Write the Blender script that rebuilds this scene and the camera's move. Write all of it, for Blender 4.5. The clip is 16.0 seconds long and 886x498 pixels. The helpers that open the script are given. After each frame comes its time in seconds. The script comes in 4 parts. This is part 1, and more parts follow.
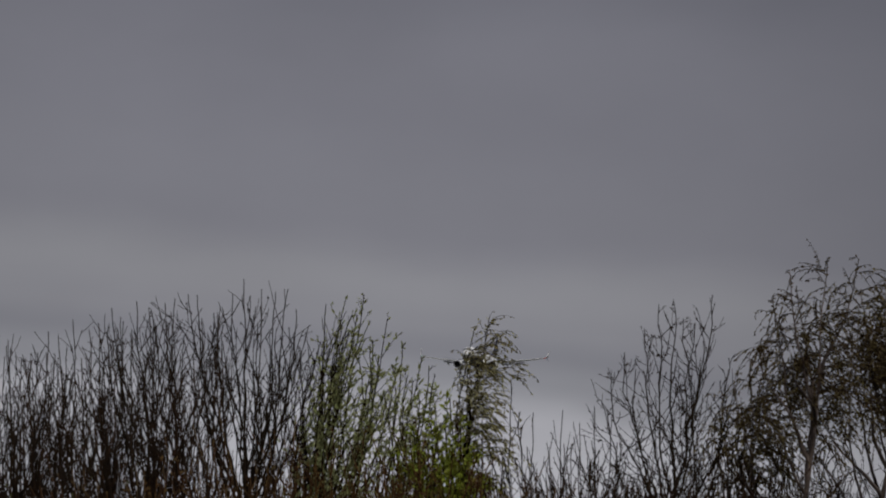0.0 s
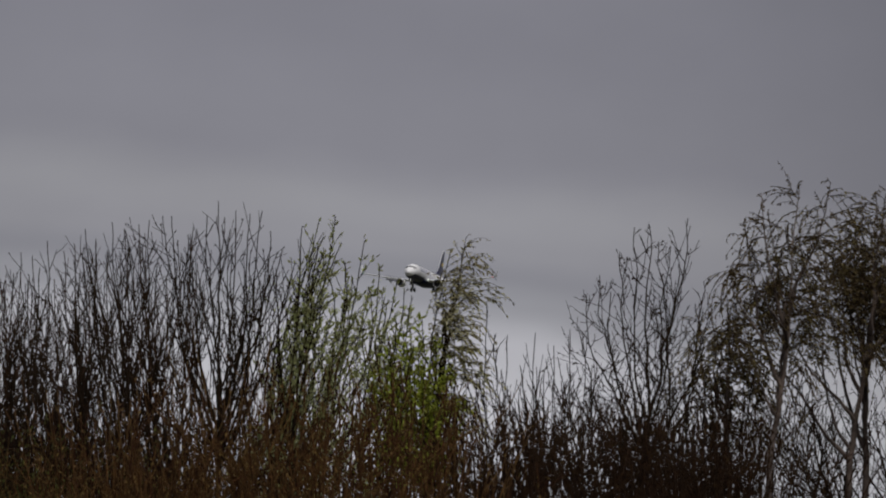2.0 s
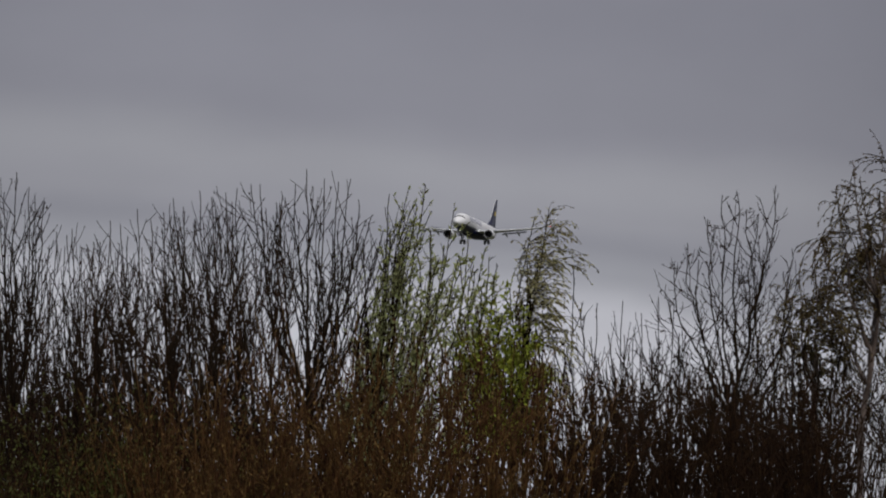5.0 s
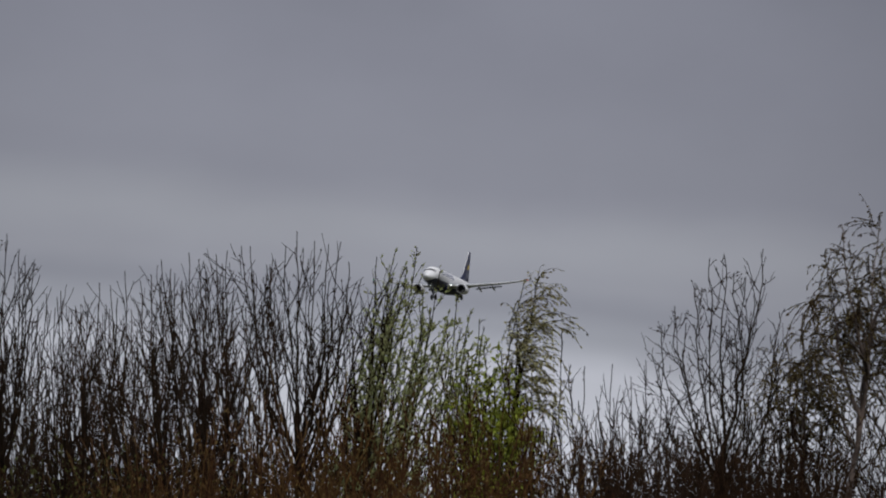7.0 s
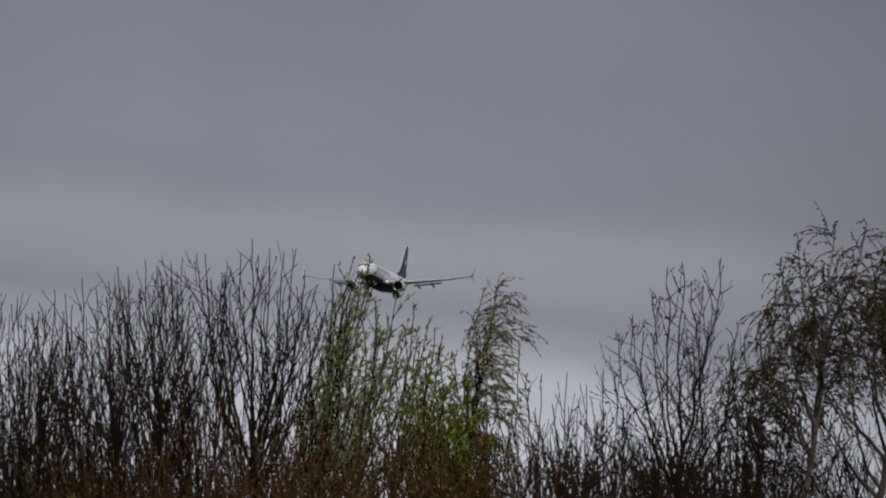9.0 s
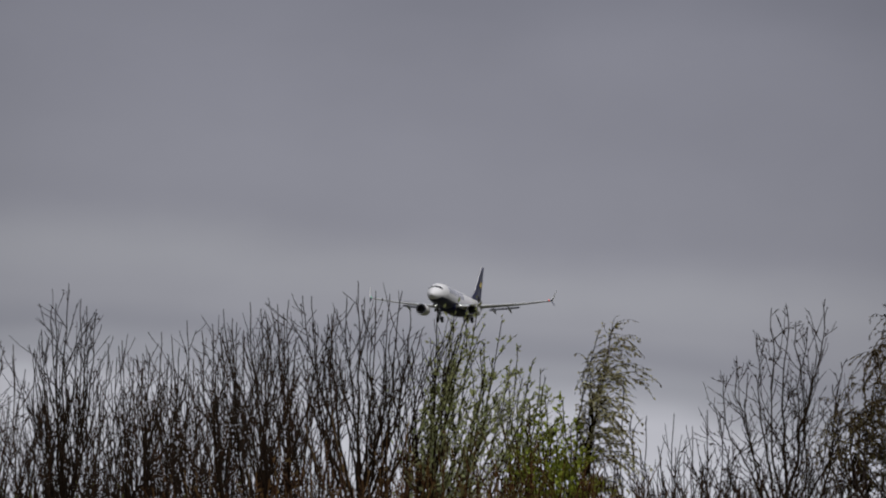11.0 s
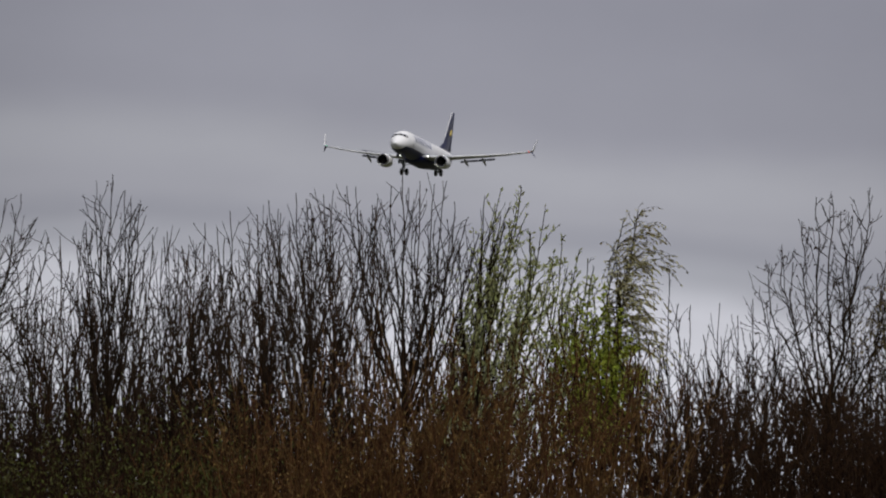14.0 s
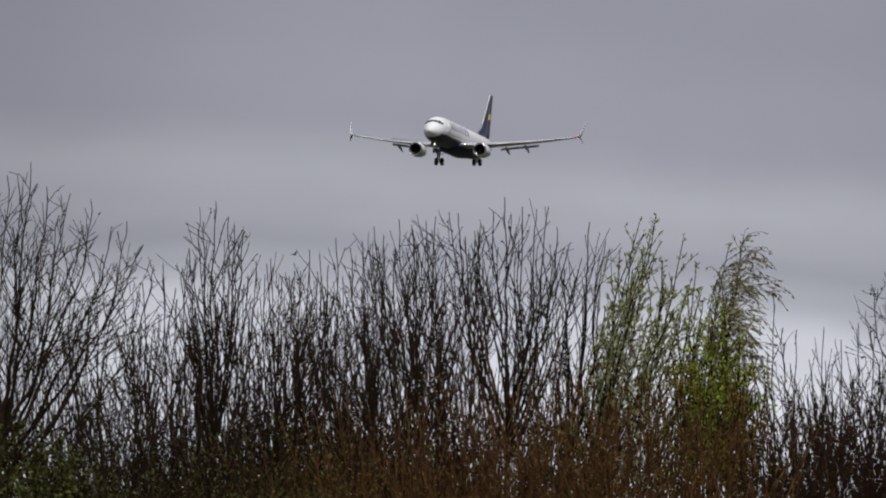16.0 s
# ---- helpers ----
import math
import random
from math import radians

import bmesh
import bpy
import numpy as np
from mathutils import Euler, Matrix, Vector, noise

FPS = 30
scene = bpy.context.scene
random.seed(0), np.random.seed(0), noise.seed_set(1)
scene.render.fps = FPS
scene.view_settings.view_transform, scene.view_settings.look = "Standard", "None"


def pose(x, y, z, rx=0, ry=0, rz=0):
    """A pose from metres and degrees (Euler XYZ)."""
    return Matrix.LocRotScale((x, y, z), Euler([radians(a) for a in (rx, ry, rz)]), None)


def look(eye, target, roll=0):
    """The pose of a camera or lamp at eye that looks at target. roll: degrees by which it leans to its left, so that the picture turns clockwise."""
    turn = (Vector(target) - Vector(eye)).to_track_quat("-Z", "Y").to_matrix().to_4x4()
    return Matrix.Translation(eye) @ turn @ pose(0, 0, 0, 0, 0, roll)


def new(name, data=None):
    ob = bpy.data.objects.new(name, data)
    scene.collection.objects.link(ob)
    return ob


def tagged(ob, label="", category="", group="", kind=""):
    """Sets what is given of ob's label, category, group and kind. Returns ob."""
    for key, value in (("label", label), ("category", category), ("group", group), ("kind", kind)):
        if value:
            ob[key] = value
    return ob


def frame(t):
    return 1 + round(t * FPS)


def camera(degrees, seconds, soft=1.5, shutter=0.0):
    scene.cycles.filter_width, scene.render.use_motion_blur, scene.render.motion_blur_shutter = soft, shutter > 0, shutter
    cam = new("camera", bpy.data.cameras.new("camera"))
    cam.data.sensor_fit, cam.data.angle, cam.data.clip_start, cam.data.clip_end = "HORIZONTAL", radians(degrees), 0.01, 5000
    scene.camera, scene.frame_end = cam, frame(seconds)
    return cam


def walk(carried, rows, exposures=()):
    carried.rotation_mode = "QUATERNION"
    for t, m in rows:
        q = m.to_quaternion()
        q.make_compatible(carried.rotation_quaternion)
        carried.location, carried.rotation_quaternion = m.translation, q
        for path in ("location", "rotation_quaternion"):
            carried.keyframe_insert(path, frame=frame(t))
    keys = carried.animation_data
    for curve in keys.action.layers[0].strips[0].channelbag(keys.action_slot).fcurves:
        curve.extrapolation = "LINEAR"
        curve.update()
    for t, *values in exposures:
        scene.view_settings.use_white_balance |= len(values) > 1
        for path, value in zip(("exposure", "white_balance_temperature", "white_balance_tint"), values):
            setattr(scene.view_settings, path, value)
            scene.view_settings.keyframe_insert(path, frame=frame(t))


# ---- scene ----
# A telephoto camera held in the hand beside a field: the eye stays, the aim wanders.
cam = camera(5.281, 16.0, 2.1)
EYE = Vector((0, 0, 1.7))


def aim(pan, tilt, roll):
    """Degrees: pan to the left, tilt above the horizon, roll."""
    return pose(*EYE, 90 + tilt, 0, pan) @ pose(0, 0, 0, 0, 0, roll)


CAMERA_ROWS = [
    (0.0, -1.6123, 4.5792, -0.123),
    (0.5, -1.8147, 4.2442, -0.091),
    (1.0, -1.7314, 4.1440, -0.136),
    (1.5, -1.7394, 4.1363, 0.018),
    (2.0, -1.7647, 4.1160, 0.064),
    (2.5, -1.9504, 4.2362, -0.109),
    (3.0, -1.5838, 4.5883, -0.083),
    (3.5, -1.3427, 4.3605, -0.137),
    (4.0, -1.4206, 4.0559, -0.168),
    (4.2, -1.4250, 3.9865, -0.088),
    (6.3, -1.1032, 3.9046, -0.015),
    (6.5, -1.2014, 4.1224, -0.009),
    (7.0, -1.3049, 4.2982, 0.149),
    (7.5, -1.4423, 4.4775, 0.205),
    (8.0, -1.5666, 4.4131, 0.232),
    (8.1, -1.5931, 4.3071, 0.260),
    (10.3, -1.2069, 4.5367, 0.185),
    (10.5, -0.9403, 4.5735, 0.242),
    (11.0, -0.9350, 4.5933, 0.199),
    (11.5, -0.9361, 4.4999, 0.136),
    (12.0, -0.9402, 4.1445, -0.005),
    (12.5, -0.8785, 4.0062, -0.172),
    (13.0, -0.7232, 3.9702, -0.168),
    (13.5, -0.7265, 3.8496, -0.168),
    (14.0, -0.6682, 3.9370, 0.026),
    (14.5, -0.6001, 4.0636, -0.051),
    (15.0, -0.5148, 4.1421, -0.210),
    (15.5, -0.2194, 4.1327, -0.044),
    (16.0, -0.0453, 4.0914, -0.171),
]
walk(cam, [(t, aim(p, e, r)) for t, p, e, r in CAMERA_ROWS],
     exposures=[(0.0, -0.42, 6450, 10), (0.5, -0.30, 6500, 10), (1.0, -0.24, 6500, 10), (2.0, -0.16, 6500, 10), (3.0, -0.22, 6400, 10), (3.5, -0.46, 6450, 10),
                (4.0, -0.30, 6450, 10), (4.2, -0.24, 6450, 10), (6.3, 0.09, 6250, 10), (6.5, 0.09, 6250, 10), (7.0, 0.00, 6200, 9), (8.0, -0.14, 6200, 8), (10.5, -0.06, 6300, 10),
                (12.0, 0.07, 6400, 10), (13.5, 0.18, 6400, 10), (15.0, 0.34, 6300, 10), (15.5, 0.27, 6300, 10), (16.0, 0.34, 6300, 10)])

# ---- world: an overcast sky in layers, with a weak sun behind thin cloud ----
SUN_EL, SUN_AZ = 53.0, 165.0          # degrees; azimuth from +Y towards +X


def make_world():
    w = bpy.data.worlds.new("overcast_sky")
    w.use_nodes = True
    scene.world = w
    nt = w.node_tree
    nt.nodes.clear()
    N, L = nt.nodes.new, nt.links.new
    out, bg = N("ShaderNodeOutputWorld"), N("ShaderNodeBackground")
    sky = N("ShaderNodeTexSky")
    sky.sky_type, sky.sun_disc = "NISHITA", False
    sky.sun_elevation, sky.sun_rotation = radians(SUN_EL), radians(SUN_AZ)
    sky_dim = N("ShaderNodeVectorMath")
    sky_dim.operation = "SCALE"
    sky_dim.inputs["Scale"].default_value = 0.03
    L(sky.outputs[0], sky_dim.inputs[0])
    tc = N("ShaderNodeTexCoord")
    sep = N("ShaderNodeSeparateXYZ")
    L(tc.outputs["Generated"], sep.inputs[0])

    def noise_layer(scale, size, detail, seed):
        mp, nz = N("ShaderNodeMapping"), N("ShaderNodeTexNoise")
        mp.inputs["Scale"].default_value = scale
        mp.inputs["Location"].default_value = (seed, seed * 1.7, seed * 0.3)
        nz.inputs["Scale"].default_value = size
        nz.inputs["Detail"].default_value = detail
        nz.inputs["Roughness"].default_value = 0.5
        L(tc.outputs["Generated"], mp.inputs[0])
        L(mp.outputs[0], nz.inputs["Vector"])
        return nz.outputs["Fac"]

    def math_node(op, a, b):
        m = N("ShaderNodeMath")
        m.operation = op
        for i, v in enumerate((a, b)):
            if isinstance(v, (int, float)):
                m.inputs[i].default_value = v
            else:
                L(v, m.inputs[i])
        return m.outputs[0]

    # the height of a layer wavers along the horizon
    warp = math_node("SUBTRACT", noise_layer((1, 1, 3.0), 26.0, 3.0, 2.3), 0.5)
    level = math_node("ADD", sep.outputs[2], math_node("MULTIPLY", warp, 0.008))
    slant = math_node("MULTIPLY", sep.outputs[0], 0.08)
    level = math_node("ADD", level, slant)
    rng = N("ShaderNodeMapRange")
    rng.inputs["From Min"].default_value, rng.inputs["From Max"].default_value = 0.040, 0.115
    L(level, rng.inputs["Value"])
    ramp = N("ShaderNodeValToRGB")
    ramp.color_ramp.interpolation = "EASE"
    stops = [(0.0, (0.55, 0.545, 0.58)), (0.22, (0.59, 0.585, 0.625)), (0.315, (0.51, 0.505, 0.545)), (0.37, (0.32, 0.32, 0.352)),
             (0.405, (0.272, 0.271, 0.304)), (0.45, (0.305, 0.302, 0.333)), (0.50, (0.324, 0.321, 0.350)), (0.585, (0.258, 0.255, 0.291)),
             (0.78, (0.242, 0.239, 0.277)), (1.0, (0.195, 0.194, 0.230))]
    el = ramp.color_ramp.elements
    el[0].position, el[0].color = stops[0][0], (*stops[0][1], 1)
    el[1].position, el[1].color = stops[-1][0], (*stops[-1][1], 1)
    for p, c in stops[1:-1]:
        e = el.new(p)
        e.color = (*c, 1)
    L(rng.outputs[0], ramp.inputs[0])
    mott_vignette = math_node("ADD", math_node("MULTIPLY", noise_layer((1, 1, 1.6), 30.0, 5.0, 5.1), 0.26), 0.87)
    # lens vignetting put into the sky colour: darker to both sides of the approach
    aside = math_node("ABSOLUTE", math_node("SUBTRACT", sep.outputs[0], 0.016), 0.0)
    vignette = N("ShaderNodeMapRange")
    vignette.interpolation_type = "SMOOTHSTEP"
    vignette.inputs["From Min"].default_value, vignette.inputs["From Max"].default_value = 0.018, 0.075
    vignette.inputs["To Min"].default_value, vignette.inputs["To Max"].default_value = 1.0, 0.76
    L(aside, vignette.inputs["Value"])
    mott_vignette = math_node("MULTIPLY", mott_vignette, vignette.outputs[0])
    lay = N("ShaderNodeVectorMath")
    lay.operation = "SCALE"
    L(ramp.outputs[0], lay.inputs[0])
    L(mott_vignette, lay.inputs["Scale"])
    # overcast: brighter towards the zenith
    zen = N("ShaderNodeMapRange")
    zen.interpolation_type = "SMOOTHSTEP"
    zen.inputs["From Min"].default_value, zen.inputs["From Max"].default_value = 0.12, 0.9
    zen.inputs["To Min"].default_value, zen.inputs["To Max"].default_value = 1.0, 2.2
    L(sep.outputs[2], zen.inputs["Value"])
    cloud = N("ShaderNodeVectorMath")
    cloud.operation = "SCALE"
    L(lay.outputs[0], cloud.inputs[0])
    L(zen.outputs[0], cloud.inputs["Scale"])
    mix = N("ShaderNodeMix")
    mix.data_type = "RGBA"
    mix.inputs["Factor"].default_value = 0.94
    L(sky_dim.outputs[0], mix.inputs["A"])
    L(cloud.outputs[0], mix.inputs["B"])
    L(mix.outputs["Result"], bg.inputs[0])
    bg.inputs[1].default_value = 1.0
    L(bg.outputs[0], out.inputs[0])


make_world()
sun = new("sun", bpy.data.lights.new("sun", "SUN"))
sun.data.energy, sun.data.angle, sun.data.color = 2.3, radians(10), (1.0, 0.96, 0.9)
_a, _e = radians(SUN_AZ), radians(SUN_EL)
sun.matrix_world = look((0, 0, 0), (-math.sin(_a) * math.cos(_e), -math.cos(_a) * math.cos(_e), -math.sin(_e)))


# ---- materials ----
def material(name, colour, rough=0.6, metal=0.0, vary=0.15, scale=8.0, bump=0.0, coords="Object", random_by="", second=None, sheer=0.0, spec=0.5):
    """A principled surface with colour grain at two scales; second: a colour to which the coarse grain drifts; sheer: light let through."""
    m = bpy.data.materials.new(name)
    m.use_nodes = True
    nt = m.node_tree
    N, L = nt.nodes.new, nt.links.new
    p = nt.nodes["Principled BSDF"]
    tc = N("ShaderNodeTexCoord")
    fine, coarse = N("ShaderNodeTexNoise"), N("ShaderNodeTexNoise")
    fine.inputs["Scale"].default_value, coarse.inputs["Scale"].default_value = scale * 6, scale
    for n in (fine, coarse):
        n.inputs["Detail"].default_value = 4.0
        L(tc.outputs[coords], n.inputs["Vector"])
    mix = N("ShaderNodeMix")
    mix.data_type = "RGBA"
    mix.inputs["A"].default_value = (*colour, 1)
    mix.inputs["B"].default_value = (*(second or [c * 0.7 for c in colour]), 1)
    stretch = N("ShaderNodeMapRange")
    stretch.inputs["From Min"].default_value, stretch.inputs["From Max"].default_value = 0.35, 0.65
    L(coarse.outputs["Fac"], stretch.inputs["Value"])
    L(stretch.outputs[0], mix.inputs["Factor"])
    hsv = N("ShaderNodeHueSaturation")
    val = N("ShaderNodeMapRange")
    val.inputs["To Min"].default_value, val.inputs["To Max"].default_value = 1 - vary, 1 + vary
    val.inputs["From Min"].default_value, val.inputs["From Max"].default_value = 0.3, 0.7
    if random_by == "island":
        g = N("ShaderNodeNewGeometry")
        val.inputs["From Min"].default_value, val.inputs["From Max"].default_value = 0, 1
        L(g.outputs["Random Per Island"], val.inputs["Value"])
        hue = N("ShaderNodeMapRange")
        hue.inputs["To Min"].default_value, hue.inputs["To Max"].default_value = 0.475, 0.515
        L(g.outputs["Random Per Island"], hue.inputs["Value"])
        L(hue.outputs[0], hsv.inputs["Hue"])
    elif random_by == "object":
        g = N("ShaderNodeObjectInfo")
        add = N("ShaderNodeMath")
        add.operation = "MULTIPLY_ADD"
        add.inputs[1].default_value, add.inputs[2].default_value = 0.3, -0.15
        L(g.outputs["Random"], add.inputs[0])
        plus = N("ShaderNodeMath")
        L(add.outputs[0], plus.inputs[0])
        L(fine.outputs["Fac"], plus.inputs[1])
        L(plus.outputs[0], val.inputs["Value"])
    else:
        L(fine.outputs["Fac"], val.inputs["Value"])
    L(mix.outputs["Result"], hsv.inputs["Color"])
    L(val.outputs[0], hsv.inputs["Value"])
    L(hsv.outputs[0], p.inputs["Base Color"])
    p.inputs["Roughness"].default_value, p.inputs["Metallic"].default_value = rough, metal
    p.inputs["Specular IOR Level"].default_value = spec
    if bump:
        b = N("ShaderNodeBump")
        b.inputs["Strength"].default_value, b.inputs["Distance"].default_value = 0.6, bump
        L(fine.outputs["Fac"], b.inputs["Height"])
        L(b.outputs[0], p.inputs["Normal"])
    if sheer:
        tr, ms = N("ShaderNodeBsdfTranslucent"), N("ShaderNodeMixShader")
        L(hsv.outputs[0], tr.inputs[0])
        ms.inputs[0].default_value = sheer
        L(p.outputs[0], ms.inputs[1])
        L(tr.outputs[0], ms.inputs[2])
        L(ms.outputs[0], nt.nodes["Material Output"].inputs[0])
    return m


def glow(name, colour, strength):
    m = bpy.data.materials.new(name)
    m.use_nodes = True
    p = m.node_tree.nodes["Principled BSDF"]
    p.inputs["Base Color"].default_value = (*colour, 1)
    p.inputs["Emission Color"].default_value = (*colour, 1)
    p.inputs["Emission Strength"].default_value = strength
    return m


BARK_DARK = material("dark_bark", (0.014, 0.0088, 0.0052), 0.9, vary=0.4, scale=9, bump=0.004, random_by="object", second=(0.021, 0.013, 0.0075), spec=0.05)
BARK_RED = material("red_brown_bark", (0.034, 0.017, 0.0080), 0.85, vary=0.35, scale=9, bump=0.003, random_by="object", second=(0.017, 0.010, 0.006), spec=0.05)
BARK_BROWN = material("tan_brown_bark", (0.105, 0.054, 0.019), 0.85, vary=0.45, scale=5, random_by="island", second=(0.045, 0.024, 0.010), spec=0.05)
BARK_BIRCH = material("birch_bark", (0.13, 0.10, 0.085), 0.8, vary=0.3, scale=3, bump=0.004, random_by="object", second=(0.04, 0.03, 0.025), spec=0.15)
LEAF_LIGHT = material("young_willow_leaf", (0.40, 0.42, 0.19), 0.55, vary=0.4, scale=2, random_by="island", second=(0.28, 0.31, 0.11), sheer=0.5, spec=0.3)
LEAF_BRIGHT = material("fresh_green_leaf", (0.30, 0.35, 0.035), 0.55, vary=0.45, scale=2, random_by="island", second=(0.21, 0.25, 0.028), sheer=0.5, spec=0.3)
LEAF_OLIVE = material("olive_birch_leaf", (0.34, 0.32, 0.15), 0.6, vary=0.45, scale=2, random_by="island", second=(0.24, 0.21, 0.09), sheer=0.3, spec=0.3)
LEAF_DARK = material("dark_birch_leaf", (0.115, 0.090, 0.030), 0.6, vary=0.5, scale=2, random_by="island", second=(0.070, 0.045, 0.020), sheer=0.25, spec=0.2)
LEAF_DEEP = material("deep_green_leaf", (0.085, 0.095, 0.018), 0.6, vary=0.5, scale=2, random_by="island", second=(0.045, 0.040, 0.012), sheer=0.3, spec=0.2)
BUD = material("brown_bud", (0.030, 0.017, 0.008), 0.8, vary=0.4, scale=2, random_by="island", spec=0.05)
CATKIN = material("tan_catkin", (0.13, 0.075, 0.024), 0.8, vary=0.45, scale=2, random_by="island", second=(0.075, 0.052, 0.018), spec=0.15)
GRASS = material("rough_grass", (0.045, 0.052, 0.022), 0.95, vary=0.35, scale=0.4, bump=0.03, second=(0.055, 0.05, 0.028), spec=0.1)


# ---- meshes ----
def mesh_of(name, verts, faces, mat, smooth=True):
    """A mesh from arrays: vertices (n, 3) and quads (m, 4)."""
    me = bpy.data.meshes.new(name)
    verts, faces = np.asarray(verts, np.float32), np.asarray(faces, np.int32)
    me.vertices.add(len(verts))
    me.vertices.foreach_set("co", verts.ravel())
    me.loops.add(faces.size)
    me.loops.foreach_set("vertex_index", faces.ravel())
    me.polygons.add(len(faces))
    me.polygons.foreach_set("loop_start", np.arange(0, faces.size, 4, dtype=np.int32))
    me.update(calc_edges=True)
    me.polygons.foreach_set("use_smooth", np.full(len(faces), smooth))
    me.materials.append(mat)
    return me


def part(name, bm, mat, parent, label="", smooth=True):
    """Links a bmesh as one mesh object under a thing or a part."""
    me = bpy.data.meshes.new(name)
    bmesh.ops.recalc_face_normals(bm, faces=bm.faces)
    bm.to_mesh(me)
    bm.free()
    me.polygons.foreach_set("use_smooth", np.full(len(me.polygons), smooth))
    me.materials.append(mat)
    ob = new(name, me)
    ob.parent = parent
    return tagged(ob, label)


def loft(rings, closed=True, caps=True):
    """A bmesh skin through rings of equal numbers of points."""
    bm = bmesh.new()
    rows = [[bm.verts.new(p) for p in r] for r in rings]
    n = len(rows[0])
    for a, b in zip(rows, rows[1:]):
        for i in range(n if closed else n - 1):
            j = (i + 1) % n
            bm.faces.new((a[i], a[j], b[j], b[i]))
    if caps and closed:
        bm.faces.new(rows[0])
        bm.faces.new(rows[-1])
    return bm


def ring(centre, u, v, ru, rv, n):
    c, u, v = Vector(centre), Vector(u), Vector(v)
    return [c + u * (ru * math.cos(2 * math.pi * i / n)) + v * (rv * math.sin(2 * math.pi * i / n)) for i in range(n)]


def rod(a, b, ra, rb, n=8):
    """A tapered round bar as a bmesh."""
    d = (Vector(b) - Vector(a)).normalized()
    u = d.orthogonal().normalized()
    v = d.cross(u)
    return loft([ring(a, u, v, ra, ra, n), ring(b, u, v, rb, rb, n)])


# ---- the ground ----
def ground():
    n, xs = 60, []
    half = np.linspace(0, 1, n // 2 + 1) ** 3 * 4800
    xs = np.concatenate([-half[:0:-1], half])
    gx, gy = np.meshgrid(xs, xs)
    gz = 0.25 * np.sin(gx * 0.011 + 1) * np.sin(gy * 0.013) * np.minimum(1, np.hypot(gx, gy) / 300)
    m = len(xs)
    v = np.stack([gx, gy, gz], -1).reshape(-1, 3)
    i = (np.arange(m - 1)[:, None] * m + np.arange(m - 1)[None]).ravel()
    ob = new("ground", mesh_of("ground", v, np.stack([i, i + 1, i + m + 1, i + m], 1), GRASS))
    tagged(ob, "wide field of rough grass under a grey sky", "ground", kind="structure")


ground()

# ---- trees ----
RNG = np.random.default_rng(11)
UP = np.array([0.0, 0.0, 1.0])


def spot(a, e, y):
    """Across and up at the distance y, from bearing and elevation in 1/17000 rad off the sight line 3.83 degrees up."""
    return np.array([y * math.tan(a / 17000), y, EYE.z + y * math.tan(radians(3.83) - e / 17000)])


def unit(v):
    return v / (np.linalg.norm(v, axis=-1, keepdims=True) + 1e-9)


def tubes(P, r0, r1, sides):
    """Vertices and quads of k tubes along the lines P (k, n, 3); radii from r0 to r1, each a number or k of them."""
    k, n, _ = P.shape
    t = unit(np.gradient(P, axis=1))
    u = unit(np.cross(t, np.array([0.31, 0.95, 0.05])))
    v = np.cross(t, u)
    ang = np.arange(sides) * 2 * math.pi / sides
    r0, r1 = (np.broadcast_to(np.asarray(r, float), (k,))[:, None] for r in (r0, r1))
    f = np.linspace(0, 1, n)[None]
    r = (r1 + (r0 - r1) * (1 - f) ** 1.5)[..., None, None]
    V = P[:, :, None] + r * (np.cos(ang)[:, None] * u[:, :, None] + np.sin(ang)[:, None] * v[:, :, None])
    a = np.arange(n - 1)[:, None] * sides + np.arange(sides)[None]
    b = np.arange(n - 1)[:, None] * sides + (np.arange(sides)[None] + 1) % sides
    q = np.stack([a, b, b + sides, a + sides], -1).reshape(-1, 4)
    F = q[None] + (np.arange(k) * n * sides)[:, None, None]
    return V.reshape(-1, 3), F.reshape(-1, 4)


def grow(p, d, length, n, up, wiggle, wind=0.0):
    """k shoots from p along d, which bend to the light by up (or droop) and lean with the wind: (k, n + 1, 3)."""
    step = (length / n)[:, None]
    pts, d = [p], d.copy()
    push = UP * np.broadcast_to(np.asarray(up, float), (len(p),))[:, None] + np.array([wind, 0, 0])
    for _ in range(n):
        d = unit(d + push * step + RNG.normal(0, wiggle, d.shape))
        pts.append(pts[-1] + d * step)
    return np.stack(pts, 1)


def side_dir(t, angle):
    q = RNG.normal(0, 1, t.shape)
    q = unit(q - t * (q * t).sum(-1, keepdims=True))
    return t * np.cos(angle)[:, None] + q * np.sin(angle)[:, None]


def along(P, row, s):
    """Points and directions at the share s of lines P[row]."""
    n = P.shape[1]
    c = s * (n - 1)
    i = np.minimum(c.astype(int), n - 2)
    a, b = P[row, i], P[row, i + 1]
    return a + (b - a) * (c - i)[:, None], unit(b - a)


